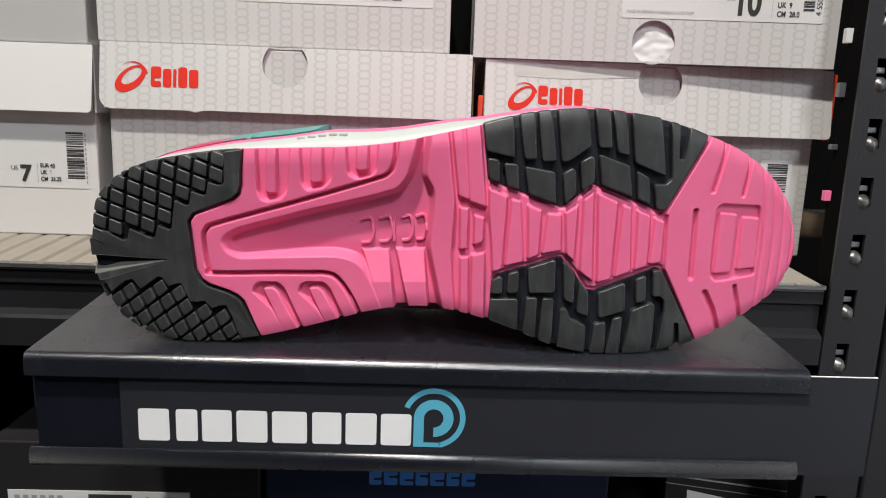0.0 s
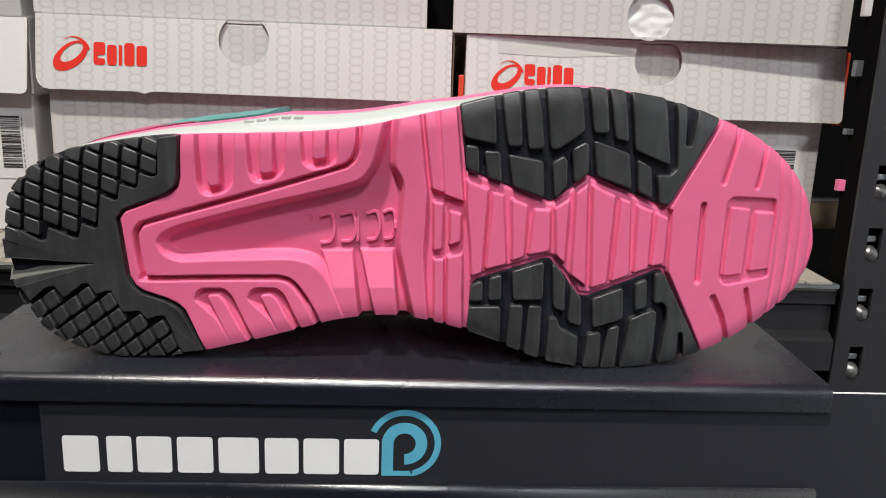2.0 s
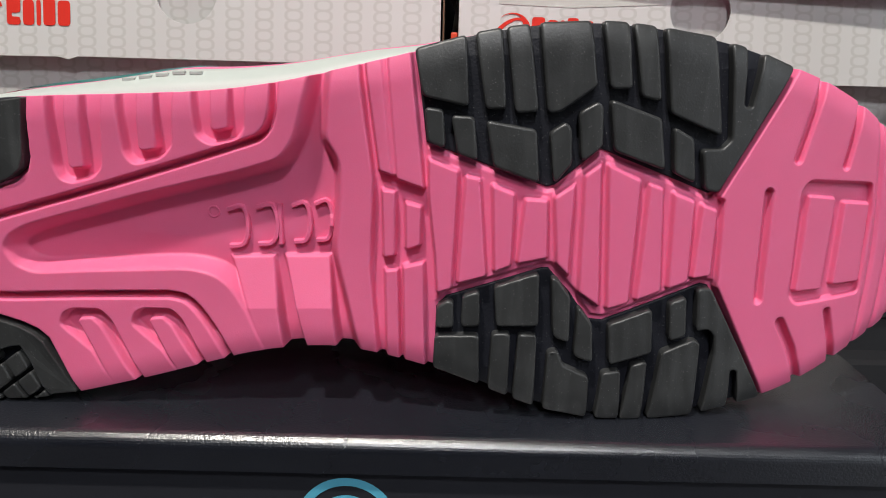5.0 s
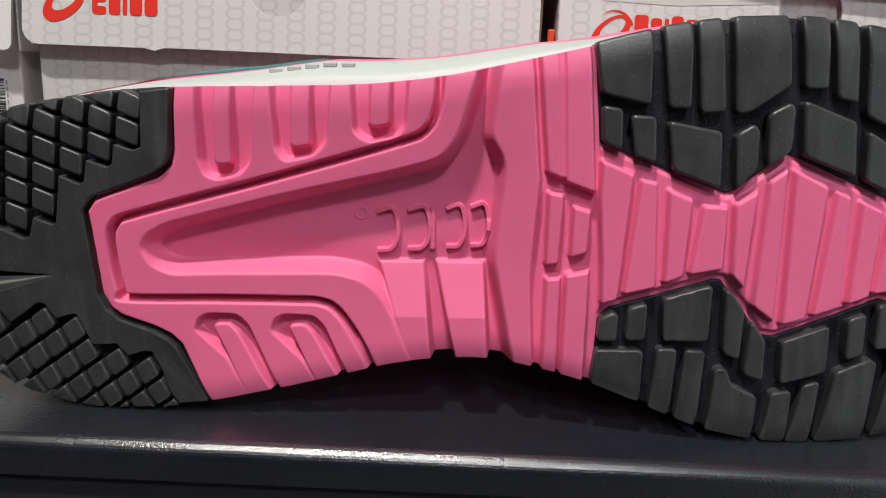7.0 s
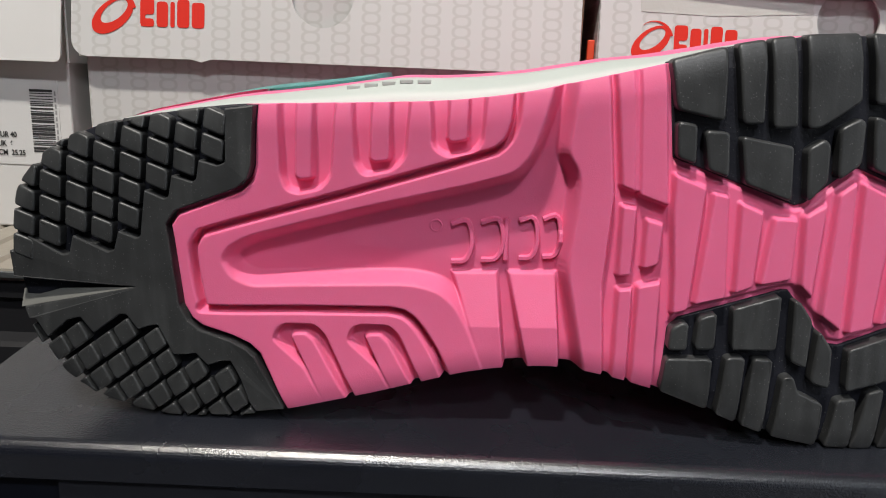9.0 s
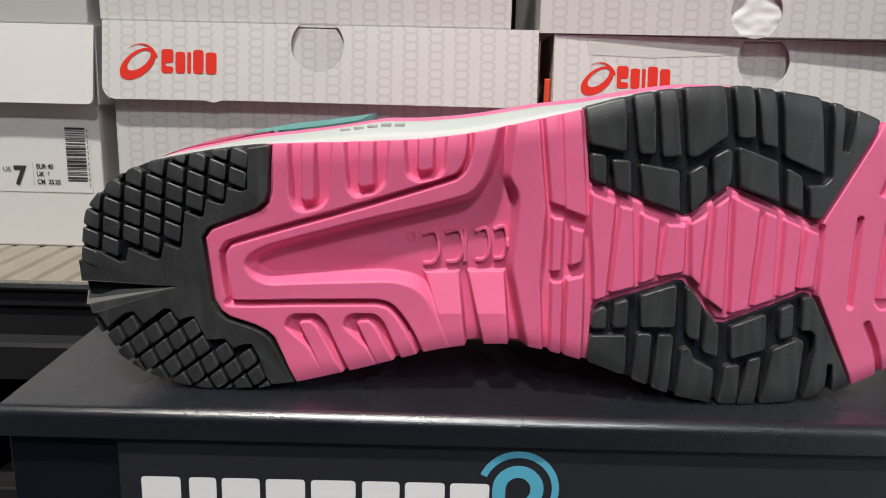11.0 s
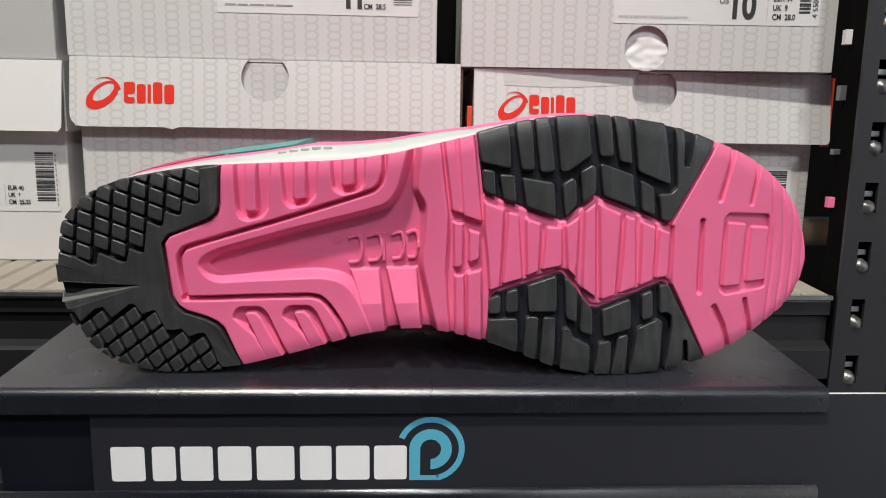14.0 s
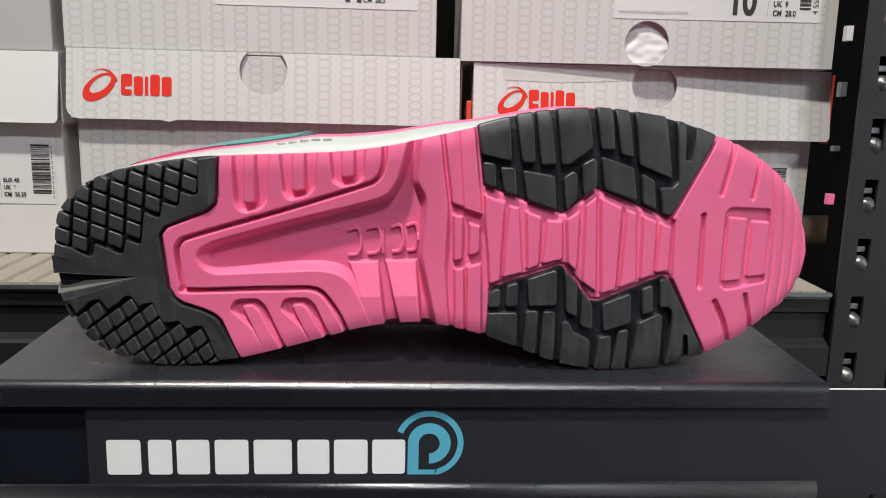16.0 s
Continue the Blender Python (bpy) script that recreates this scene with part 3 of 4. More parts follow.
# a few more cartons close the shelf off
carton(-0.6850, -0.4480, DECK, 1.3330, BY + 0.004, 1.2930, PLAIN_WHITE, "plain white shoe box with lid")

bm = bmesh.new()
bmesh.ops.create_cone(bm, cap_ends=True, segments=24, radius1=0.0105, radius2=0.0105, depth=0.16, matrix=pose(0, 0, 0.0105, 0, 90, 0))
roll = tagged(part("cardboard_roll", bm, KRAFT, None, "short brown cardboard roll on the ribbed deck", True), category="cardboard roll")
roll.matrix_world = pose(0.365, 0.560, DECK, 0, 0, 8)

# ---- cartons on the lower shelf ----
navy, ox, oz = carton(-0.0925, 0.1228, 0.972, 1.0990, 0.412, None, NAVY_CARD, "navy blue shoe box on the lower shelf", "boxes on the lower shelf", depth=0.33)
letter_blocks((0.0078, 0.0086, 0.0086, 0.0078, 0.0090, 0.0082, 0.0086), -0.0282 + ox, 1.0700 + oz, 0.0110, 0.0013, -0.0003, navy, NAVY_INK, "royal blue printed block", 0.12)
low_left, ox, oz = carton(-0.2600, -0.0960, 0.972, 1.0950, 0.410, None, BLACK_CARD, "black shoe box with a white label on the lower shelf", "boxes on the lower shelf", depth=0.33)
part("label", plate([(-0.2500 + ox, 1.0300 + oz), (-0.1390 + ox, 1.0300 + oz), (-0.1390 + ox, 1.0632 + oz), (-0.2500 + ox, 1.0632 + oz)], -0.0004, 0.0), LABEL_WHITE, low_left, "white label")
part("label_panel", bars([(-0.2010 + ox, -0.1745 + ox, 1.0500 + oz, 1.0612 + oz)], -0.0006), INK_BLACK, low_left)
part("small_print", bars([(-0.2460 + ox + 0.0052 * k, -0.2428 + ox + 0.0052 * k, 1.0562 + oz, 1.0600 + oz) for k in range(6)] + [(-0.1660 + ox, -0.1640 + ox, 1.0570 + oz, 1.0600 + oz), (-0.1550 + ox, -0.1530 + ox, 1.0570 + oz, 1.0600 + oz), (-0.1520 + ox, -0.1500 + ox, 1.0570 + oz, 1.0600 + oz)], -0.0006), INK_GREY, low_left)
low_right, ox, oz = carton(0.1900, 0.3640, 0.972, 1.0350, 0.4775, None, BLACK_CARD, "black shoe box with a slanting white label on the lower shelf", "boxes on the lower shelf", depth=0.32)
part("label", plate([(0.2080 + ox, 0.990 + oz), (0.2740 + ox, 0.986 + oz), (0.2750 + ox, 1.0180 + oz), (0.2060 + ox, 1.0240 + oz)], -0.0004, 0.0), LABEL_WHITE, low_right, "white label")
# pale strip for edge wear and the highlight along the lid's bevel
part("lid_edge", block(0.1903 + ox, 0.3637 + ox, -0.0006, 0.0002, 1.0335 + oz, 1.0344 + oz), INK_GREY, low_right, "worn lid edge with a painted bevel highlight")
part("lid_seam", block(0.1903 + ox, 0.3637 + ox, -0.0005, 0.0002, 1.0272 + oz, 1.0276 + oz), INK_GREY, low_right)
low_right.rotation_euler = (0, 0, radians(-15))

# ---- the display ledge with its sign ----
TOP = 1.1962
ledge = thing("display_ledge", (0, EDGE_Y, TOP), "black powder-coated steel display ledge hooked to the rack", "display stand")
LY, LZ = -EDGE_Y, -TOP


def at_ledge(profile):
    return [(y + LY, z + LZ) for y, z in profile]


bend = [(0.2872 + 0.0040 - 0.0040 * math.sin(radians(a)), TOP - 0.0040 + 0.0040 * math.cos(radians(a))) for a in range(0, 91, 10)]
inner = [(0.2872 + 0.0040 - 0.0028 * math.sin(radians(a)), TOP - 0.0040 + 0.0028 * math.cos(radians(a))) for a in range(90, -1, -10)]
fold = [(0.3990, TOP + 0.0084), *bend, (0.2872, 1.1862), (0.2884, 1.1858), *inner, (0.3990, TOP + 0.0072)]
part("top_plate", swept(at_ledge(fold), -0.1645, 0.1695), BLACK_STEEL, ledge, "black steel top plate with a worn glossy front bend")
part("front_panel", block(-0.1625, 0.1680, 0.2912 + LY, 0.2924 + LY, 1.1465 + LZ, TOP - 0.0016 + LZ), PANEL_BLACK, ledge)
curl = [(0.2878 - 0.0026 * math.cos(radians(k)), 1.1500 + 0.0044 * math.sin(radians(k))) for k in range(80, -81, -16)]
lip = [*curl, (0.2924, 1.1456), (0.2924, 1.1467), (0.2886, 1.1470), *[(y + 0.0010, 1.1500 + (z - 1.1500) * 0.86) for y, z in curl[::-1]]]
part("bottom_channel", swept(at_ledge(lip), -0.1640, 0.1680), BLACK_STEEL, ledge, "rolled channel that holds the sign", True)
part("side_flange", block(-0.1642, -0.1630, 0.2930 + LY, 0.3980 + LY, 1.170 + LZ, TOP - 0.0016 + LZ), BLACK_STEEL, ledge)
part("side_flange", block(0.1680, 0.1692, 0.2930 + LY, 0.3980 + LY, 1.170 + LZ, TOP - 0.0016 + LZ), BLACK_STEEL, ledge)

sign = thing("sign_card", (0.0372, 0.2900, 1.1468), "charcoal sign card with white blocks and blue ring mark", "sign")
SX, SY, SZ = -0.0372, -0.2900, -1.1468
part("card", block(-0.1262 + SX, 0.2006 + SX, -0.0004, 0.0004, 0.0, 1.1930 + SZ), CARD_BLACK, sign)
part("card_edge", block(0.1698 + SX, 0.2006 + SX, -0.00042, 0.00042, 1.1930 + SZ, 1.1933 + SZ), CARD_EDGE, sign, "white cut edge of the card")
name_w = (0.0132, 0.0092, 0.0128, 0.0132, 0.0150, 0.0126, 0.0134, 0.0132)
name_x = (-0.1190, -0.1030, -0.0920, -0.0772, -0.0620, -0.0448, -0.0304, -0.0152)
for k, (x, w) in enumerate(zip(name_x, name_w)):
    h, x, z = 0.0146, x + SX, 1.1571 + SZ
    shape = [(x, z), (x + w, z), (x + w, z + h), (x, z + h)]
    bm = bmesh.new()
    bm.faces.new([bm.verts.new((px, -0.0006, pz)) for px, pz in rounded(shape, 0.0012)])
    part("name_block", bm, INK_WHITE, sign, "plain white vinyl block")


def ring_band(cx, cz, r0, r1, a0, a1, n=40):
    bm = bmesh.new()
    a = [bm.verts.new((p, -0.0006, q)) for p, q in arc(cx, cz, r0, a0, a1, n)]
    b = [bm.verts.new((p, -0.0006, q)) for p, q in arc(cx, cz, r1, a0, a1, n)]
    for k in range(n):
        bm.faces.new((a[k], a[k + 1], b[k + 1], b[k]))
    return bm


mx, mz = 0.0076 + SX, 1.1700 + SZ
part("ring_mark", ring_band(mx, mz, 0.0114, 0.0138, -78, 158), INK_BLUE, sign, "sky blue open ring")
bm = ring_band(mx, mz, 0.0042, 0.0086, -90, 180)
bm.faces.new([bm.verts.new((p, -0.0006, q)) for p, q in ((mx - 0.0086, mz), (mx - 0.0042, mz), (mx - 0.0042, mz - 0.0086), (mx - 0.0042, mz - 0.0133), (mx - 0.0086, mz - 0.0133))])
bm.faces.new([bm.verts.new((p, -0.0006, q)) for p, q in ((mx - 0.0042, mz - 0.0112), (mx + 0.0034, mz - 0.0112), (mx + 0.0026, mz - 0.0133), (mx - 0.0042, mz - 0.0133))])
part("ring_mark", bm, INK_BLUE, sign, "sky blue inner ring with stem")


# ---- the shoe, lying on its side with the sole to the aisle ----
def smooth(a):
    a = np.clip(a, 0.0, 1.0)
    return a * a * (3 - 2 * a)


def toe_spring(u):
    """How far the sole bends away from its plane, in mm, at u mm along it."""
    return 3450.0 * np.maximum(u / 1000.0 - 0.02, 0.0) ** 2.5


def spline(points, n):
    """n points along a smooth curve through the points, evenly spaced."""
    p = np.array(points, float)
    p = np.vstack([2 * p[0] - p[1], p, 2 * p[-1] - p[-2]])
    fine = []
    for k in range(1, len(p) - 2):
        t = np.linspace(0, 1, 24, endpoint=False)[:, None]
        a, b, c, d = p[k - 1], p[k], p[k + 1], p[k + 2]
        fine.append(0.5 * (2 * b + (c - a) * t + (2 * a - 5 * b + 4 * c - d) * t ** 2 + (3 * b - a - 3 * c + d) * t ** 3))
    fine = np.vstack(fine + [p[-2][None]])
    run = np.r_[0, np.cumsum(np.hypot(*np.diff(fine, axis=0).T))]
    s = np.linspace(0, run[-1], n)
    return np.c_[np.interp(s, run, fine[:, 0]), np.interp(s, run, fine[:, 1])]


UPPER_EDGE = [(-150.6, -5), (-150.2, 6), (-147.2, 16.5), (-143, 22.6), (-136.5, 28.3), (-125.4, 33.4), (-111, 36.2), (-97, 38.1), (-82.7, 39),
              (-56, 39.4), (-36, 40), (-19, 41.8), (-6, 44.2), (16, 48.8), (30.5, 52.3), (46.7, 54.6), (58.8, 55.1), (74, 54), (91, 51.1),
              (103.3, 47.8), (115, 43.6), (125.7, 39.3), (137.8, 32.6), (149.3, 23.4), (158.5, 11.5), (162.8, -0.6), (163.7, -8)]
LOWER_EDGE = [(-150.6, -5), (-149.6, -12), (-147.3, -20.4), (-143.2, -29), (-136, -36), (-127, -41), (-112.4, -44.6), (-98.6, -44.6), (-84.7, -43.4),
              (-60.3, -38.3), (-43.8, -34.2), (-30.5, -31), (-15.9, -29.4), (-5.8, -29.5), (5, -31.2), (18.8, -35), (31, -39.8), (46.4, -46.4),
              (62, -50.4), (74.8, -51.6), (92.6, -51.4), (113, -47.8), (126, -43.7), (137, -38.5), (145.5, -33.8), (154, -28.5), (160.4, -21), (163.2, -14), (163.7, -8)]
COLS, ROWS_UP = 1150, 340
upper_edge, lower_edge = spline(UPPER_EDGE, COLS), spline(LOWER_EDGE, COLS)


def edge_drop(u, v):
    """The rounding of the sole towards its rim, in mm."""
    hi = np.interp(u, upper_edge[:, 0], upper_edge[:, 1])
    lo = np.interp(u, lower_edge[:, 0], lower_edge[:, 1])
    d = np.minimum(hi - v, v - lo)
    return 0.028 * np.clip(7.0 - d, 0, 8) ** 2


def sole_point(u, v, h):
    """Metres in the shoe's frame: along, back, up."""
    return (u / 1000, (toe_spring(u) + edge_drop(u, v) - h) / 1000, v / 1000)


def signed(poly, u, v):
    """Distance to a polygon's outline, negative inside."""
    p = np.array(poly, float)
    best, inside = np.full(u.shape, 1e9), np.zeros(u.shape, bool)
    for k in range(len(p)):
        (ax, ay), (bx, by) = p[k], p[(k + 1) % len(p)]
        dx, dy = bx - ax, by - ay
        t = np.clip(((u - ax) * dx + (v - ay) * dy) / (dx * dx + dy * dy + 1e-9), 0, 1)
        best = np.minimum(best, np.hypot(u - ax - t * dx, v - ay - t * dy))
        cross = (ay > v) != (by > v)
        inside ^= cross & (u < (bx - ax) * (v - ay) / (by - ay + 1e-12) + ax)
    return np.where(inside, -best, best)


def along(line, u, v):
    """Distance to an open line."""
    best = np.full(u.shape, 1e9)
    for (ax, ay), (bx, by) in zip(line, line[1:]):
        dx, dy = bx - ax, by - ay
        t = np.clip(((u - ax) * dx + (v - ay) * dy) / (dx * dx + dy * dy + 1e-9), 0, 1)
        best = np.minimum(best, np.hypot(u - ax - t * dx, v - ay - t * dy))
    return best


w = np.linspace(0, 1, ROWS_UP)[None, :]
GU = lower_edge[:, :1] * (1 - w) + upper_edge[:, :1] * w
GV = lower_edge[:, 1:] * (1 - w) + upper_edge[:, 1:] * w
GH = np.zeros_like(GU)


def press(poly, level, wall=1.2, soft=0.0):
    """Bring the foam inside a polygon to a level (mm), with a sloping wall."""
    p = np.array(poly)
    near = (GU > p[:, 0].min() - 6) & (GU < p[:, 0].max() + 6) & (GV > p[:, 1].min() - 6) & (GV < p[:, 1].max() + 6)
    d = signed(rounded(poly, soft, 5) if soft else poly, GU[near], GV[near])
    s = smooth(0.5 - d / wall)
    GH[near] += (level - GH[near]) * s


def score(line, level, half, wall=0.9):
    """Cut a groove along a line."""
    s = smooth(0.5 - (along(line, GU, GV) - half) / wall)
    np.copyto(GH, GH + (level - GH) * s)


def shift(poly, du, dv):
    return [(a + du, b + dv) for a, b in poly]


# seats of the black rubber pieces
HEEL_LINE = [(-83.0, 44), (-84.4, 23.5), (-85.5, 20.1), (-88.8, 17.3), (-105, 11.5), (-107.2, 8.6), (-106.8, 5), (-105.6, -12.7), (-103.8, -16.5),
             (-101.1, -18.7), (-93.3, -21.6), (-89.1, -23.9), (-86.6, -26.5), (-78.6, -47)]
press(HEEL_LINE + [(-160, -50), (-160, 50)], -3.6, 1.2)
# slanting ribs between the black pieces
CENTRE = [(18.6, 27.4), (50, 15.2), (52.8, 16.0), (63.8, 25.0), (93.4, 12.6), (97, 10), (97, -13.6), (93.2, -14), (66.1, -23.4), (62.9, -23), (56.4, -15), (51.8, -8.2), (49.1, -8.2), (23, -15.8), (20.0, -16)]
press(CENTRE, -2.4, 0.9)
for rib in ([(18.6, 23.3), (27.3, 19.7), (25.2, -12.7), (21.1, -14)], [(28.9, 18.6), (32.9, 17.7), (34.4, -9.4), (26.5, -11.4)],
            [(35.8, 16.1), (41.8, 13.6), (41, -6.5), (36.3, -8.4)], [(44.3, 12.4), (50.4, 12.0), (50.5, -4.6), (42.4, -6.1)],
            [(51.8, 12.7), (57.3, 16.0), (56.2, -9.8), (52.8, -6.3)], [(59.5, 18.2), (63.9, 21.4), (64.7, -18.6), (58.9, -14.2)],
            [(65.5, 21.0), (74.5, 16.6), (72.8, -17.6), (66.7, -19.3)], [(76.6, 15.8), (80.5, 14.3), (81.5, -14.6), (74.5, -17.1)],
            [(83.3, 13.2), (89.3, 10.6), (88.8, -12.2), (83.2, -14.2)], [(91.2, 9.8), (95.7, 8), (95.2, -11.0), (89.7, -11.6)]):
    (ax, ay), (bx, by), (cx_, cy_), (dx_, dy_) = rib
    press([(ax, ay - 0.4), (bx, by - 0.4), (cx_, cy_ + 0.4), (dx_, dy_ + 0.4)], 0.1, 1.2, 0.8)
# seats of the forefoot pieces
POD_UP = [(15.8, 60), (15.9, 49), (18.4, 25.6), (50, 13.4), (52.7, 14.0), (63.8, 22.9), (93.4, 10.4), (95.6, 10.9), (115.6, 44.4), (122, 62)]
POD_LOW = [(19.0, -34.5), (19.9, -17), (23.2, -13.4), (49.1, -5.9), (51.6, -5.9), (58, -13.4), (62.6, -20.6), (66.1, -21.2), (93.2, -11.7), (96.2, -12.4), (114.9, -49.8), (118, -60), (10, -60)]
press(POD_UP, -3.6, 1.2)
press(POD_LOW, -3.6, 1.2)

# shank: a ring of foam round a sunk pocket
POCKET = [(-93.6, -0.4), (-92, 2), (-87.5, 4.4), (-57.8, 12), (-29.9, 18.2), (-18.5, 21.4), (-14.0, 27), (-11.2, 36), (-8.6, 46), (-5.8, 46), (-8.0, 27), (-4.6, 21.6), (-4.9, 14.1),
          (-6.9, -2.2), (-0.4, -36), (-23.2, -36), (-29.6, -19.0), (-33.5, -11.6), (-38.6, -7.2), (-46, -5.6), (-87.4, -6.4), (-91.8, -4.2)]
press(POCKET, -6.2, 3.6, 3.5)
press([(-60, 2), (-34, 6), (-14, 11), (-11, 0), (-36, -6)], -5.6, 9.0)


def facet(poly, v_high, v_low, deep, shallow):
    """A face that leans back towards its upper end."""
    d = signed(poly, GU, GV)
    level = deep + (shallow - deep) * np.clip((v_high - GV) / (v_high - v_low), 0, 1)
    np.copyto(GH, GH + (level - GH) * smooth(0.5 - d / 1.1))


facet([(-35.4, -4.6), (-23.4, -4.4), (-20.4, -40), (-24.0, -40)], -4.6, -18.3, -4.6, -0.3)
facet([(-20.7, -4.4), (-8, -4.4), (-6.0, -40), (-13.4, -40)], -4.6, -18.3, -4.6, -0.3)
RING_LINE = spline([(-19.2, 46), (-19.5, 38), (-20.4, 33.0), (-22.6, 29.2), (-27.5, 26.8), (-61.7, 16.9), (-96.5, 7.6), (-100.6, 5.4), (-101.9, 0.9), (-100.7, -11.6), (-97.6, -13.9), (-59.1, -14.2), (-50.6, -14.4),
                    (-45.6, -16.8), (-39.6, -26.0), (-35.8, -36)], 90)
score([tuple(p) for p in RING_LINE], -4.0, 0.75, 1.3)

# notches along both rims, each with a tongue
for cut, tongue in (([(-77.8, 46), (-78.4, 21.5), (-77.0, 17.8), (-74.3, 16.9), (-68.5, 18.2), (-66.1, 21), (-63.4, 46)], [(-73.6, 46), (-75.1, 21.1), (-74.0, 20.1), (-70.6, 20.5), (-69.0, 46)]),
                    ([(-60.0, 46), (-59.3, 24.4), (-57.3, 21.6), (-50.3, 23), (-47.1, 25.9), (-45.0, 46)], [(-54.8, 46), (-56, 25.4), (-54.7, 24.6), (-50.9, 25.2), (-49.9, 46)]),
                    ([(-40.6, 46), (-39.9, 28.6), (-36.6, 26.5), (-29.8, 27.7), (-27.9, 30.1), (-26.6, 46)], [(-35.8, 46), (-36.5, 30.4), (-35.3, 29.6), (-31.5, 30.4), (-30.7, 46)])):
    press(cut, -3.4, 1.2, 2.2)
    press(tongue, -0.5, 1.0, 0.8)
LOW_CUT = [(-82.6, -22.4), (-81.4, -19.3), (-79.4, -18.3), (-71.8, -18.5), (-69.1, -21.2), (-58.6, -46), (-66.6, -46), (-74.6, -30)]
LOW_TONGUE = [(-78.2, -21.7), (-77.3, -20.7), (-73.9, -20.5), (-71.6, -22.8), (-60.0, -46), (-67.5, -46)]
for du in (0.0, 19.8):
    press(shift(LOW_CUT, du, 0), -3.0, 1.0, 1.2)
    press(shift(LOW_TONGUE, du, 0), 0.0, 0.9, 0.8)
score([(-40.4, -25), (-34.6, -36)], -2.0, 0.3)

# cross ridge and the ribs behind the ball of the foot
press([(2.0, 55), (3.6, 33.6), (5.2, 17.2), (3.6, -6.5), (5.2, -40), (21.5, -40), (20.6, -3), (19.2, 12.4), (19.5, 25), (15.8, 55)], -3.2, 1.2)
for rib in ([(3.0, 55), (8.0, 55), (10.3, 17.8), (6.6, 19.2)], [(9.0, 55), (15.2, 55), (18.4, 14.4), (11, 17.1)],
            [(7.1, 14.6), (10.9, 14.1), (10.3, -3.4), (7, -4)], [(13.2, 11.4), (17.6, 10.1), (17.1, -0.4), (13, -1.9)],
            [(7.2, -7.2), (11, -6.8), (10.8, -40), (6.9, -40)], [(12.1, -6.2), (17.9, -4.8), (17.8, -40), (11.7, -40)]):
    press(rib, -0.2, 1.1, 0.7)
press([(8.2, 50), (9.0, 50), (11.0, 18), (10.2, 18)], -0.9, 0.9)

# toe
for line, half in (([(117.4, 20.2), (119.8, 29), (124.5, 46)], 0.9), ([(132.4, 17.8), (133.6, 24), (137, 42)], 0.8), ([(109.8, 11.6), (109.5, -18.2)], 0.9),
                   ([(117.0, -25.4), (121.5, -34), (127.5, -52)], 1.0), ([(131.9, -23.8), (134, -32), (138, -48)], 0.8)):
    score(line, -2.6, half, 1.4)
press([(119.0, -18.1), (119.8, 11.9), (122, 14.3), (141.8, 12.5), (142.6, 4.9), (141.5, -19.1), (121.5, -20.6)], -2.1, 1.1, 1.5)
press([(121.8, 10.5), (130.6, 9.2), (129.2, -17.0), (120.6, -17.0)], 0.0, 1.1, 0.9)
press([(133.3, 8.0), (141.9, 7.0), (141.5, -15.9), (132.3, -16.0)], 0.0, 1.1, 0.9)
steps = (GU - 143.6 - 1.4 * np.cos((GV + 4) / 15.0)) / 5.4
near = np.round(steps)
GH -= np.where(near >= 0, 0.95 * np.exp(-((steps - near) * 5.4 / 0.75) ** 2), 0.0)


# the arch is dished from rim to rim
GH -= 2.0 * np.clip(1 - (GV / 42.0) ** 2, 0, 1) * smooth((GU + 104) / 30) * smooth((18 - GU) / 26)


def relief_mesh(name, mat, parent):
    """The foam sheet with its relief and a rim that turns back."""
    n, m = GU.shape
    back = (toe_spring(GU) + edge_drop(GU, GV) - GH) / 1000
    co = np.stack([GU / 1000, back, GV / 1000], -1)
    lo, hi = co[:, :1].copy(), co[:, -1:].copy()
    lo[..., 1] = (toe_spring(GU[:, :1]) + 10.0) / 1000
    hi[..., 1] = (toe_spring(GU[:, -1:]) + 10.0) / 1000
    lo[..., 2] += 0.0003
    hi[..., 2] -= 0.0002
    co = np.concatenate([lo, co, hi], 1)
    m += 2
    idx = np.arange(n * m).reshape(n, m)
    quads = np.stack([idx[:-1, :-1], idx[1:, :-1], idx[1:, 1:], idx[:-1, 1:]], -1).reshape(-1, 4)
    mesh = bpy.data.meshes.new(name)
    mesh.from_pydata(co.reshape(-1, 3).tolist(), [], quads.tolist())
    mesh.materials.append(mat)
    mesh.shade_smooth()
    ob = new(name, mesh)
    ob.parent = parent
    return ob


shoe = thing("running_shoe", (0, 0, 0), "pink running shoe lying on its side, black-lugged sole outwards", "shoe")
shoe.matrix_world = pose(0.0092, 0.2986, 1.2463, 1.200, -2.000, -1.400)
foam = relief_mesh("sole_foam", PINK, shoe)
tagged(foam, "pink moulded foam sole with ribs and a sunk shank")


def inset(loop, d):
    """The loop drawn in by d, corner by corner."""
    out = []
    area = sum(a[0] * b[1] - b[0] * a[1] for a, b in zip(loop, loop[1:] + loop[:1]))
    s = 1 if area > 0 else -1
    for k, p in enumerate(loop):
        p, a, c = Vector(p), Vector(loop[k - 1]), Vector(loop[(k + 1) % len(loop)])
        e, f = (p - a), (c - p)
        if e.length < 1e-6 or f.length < 1e-6:
            out.append(tuple(p))
            continue
        e.normalize(), f.normalize()
        n = Vector((-e.y - f.y, e.x + f.x)) * s
        if n.length < 1e-6:
            n = Vector((-e.y, e.x)) * s
        n.normalize()
        c = max(0.45, n.dot(Vector((-e.y, e.x)) * s))
        out.append(tuple(p + n * d / c))
    return out


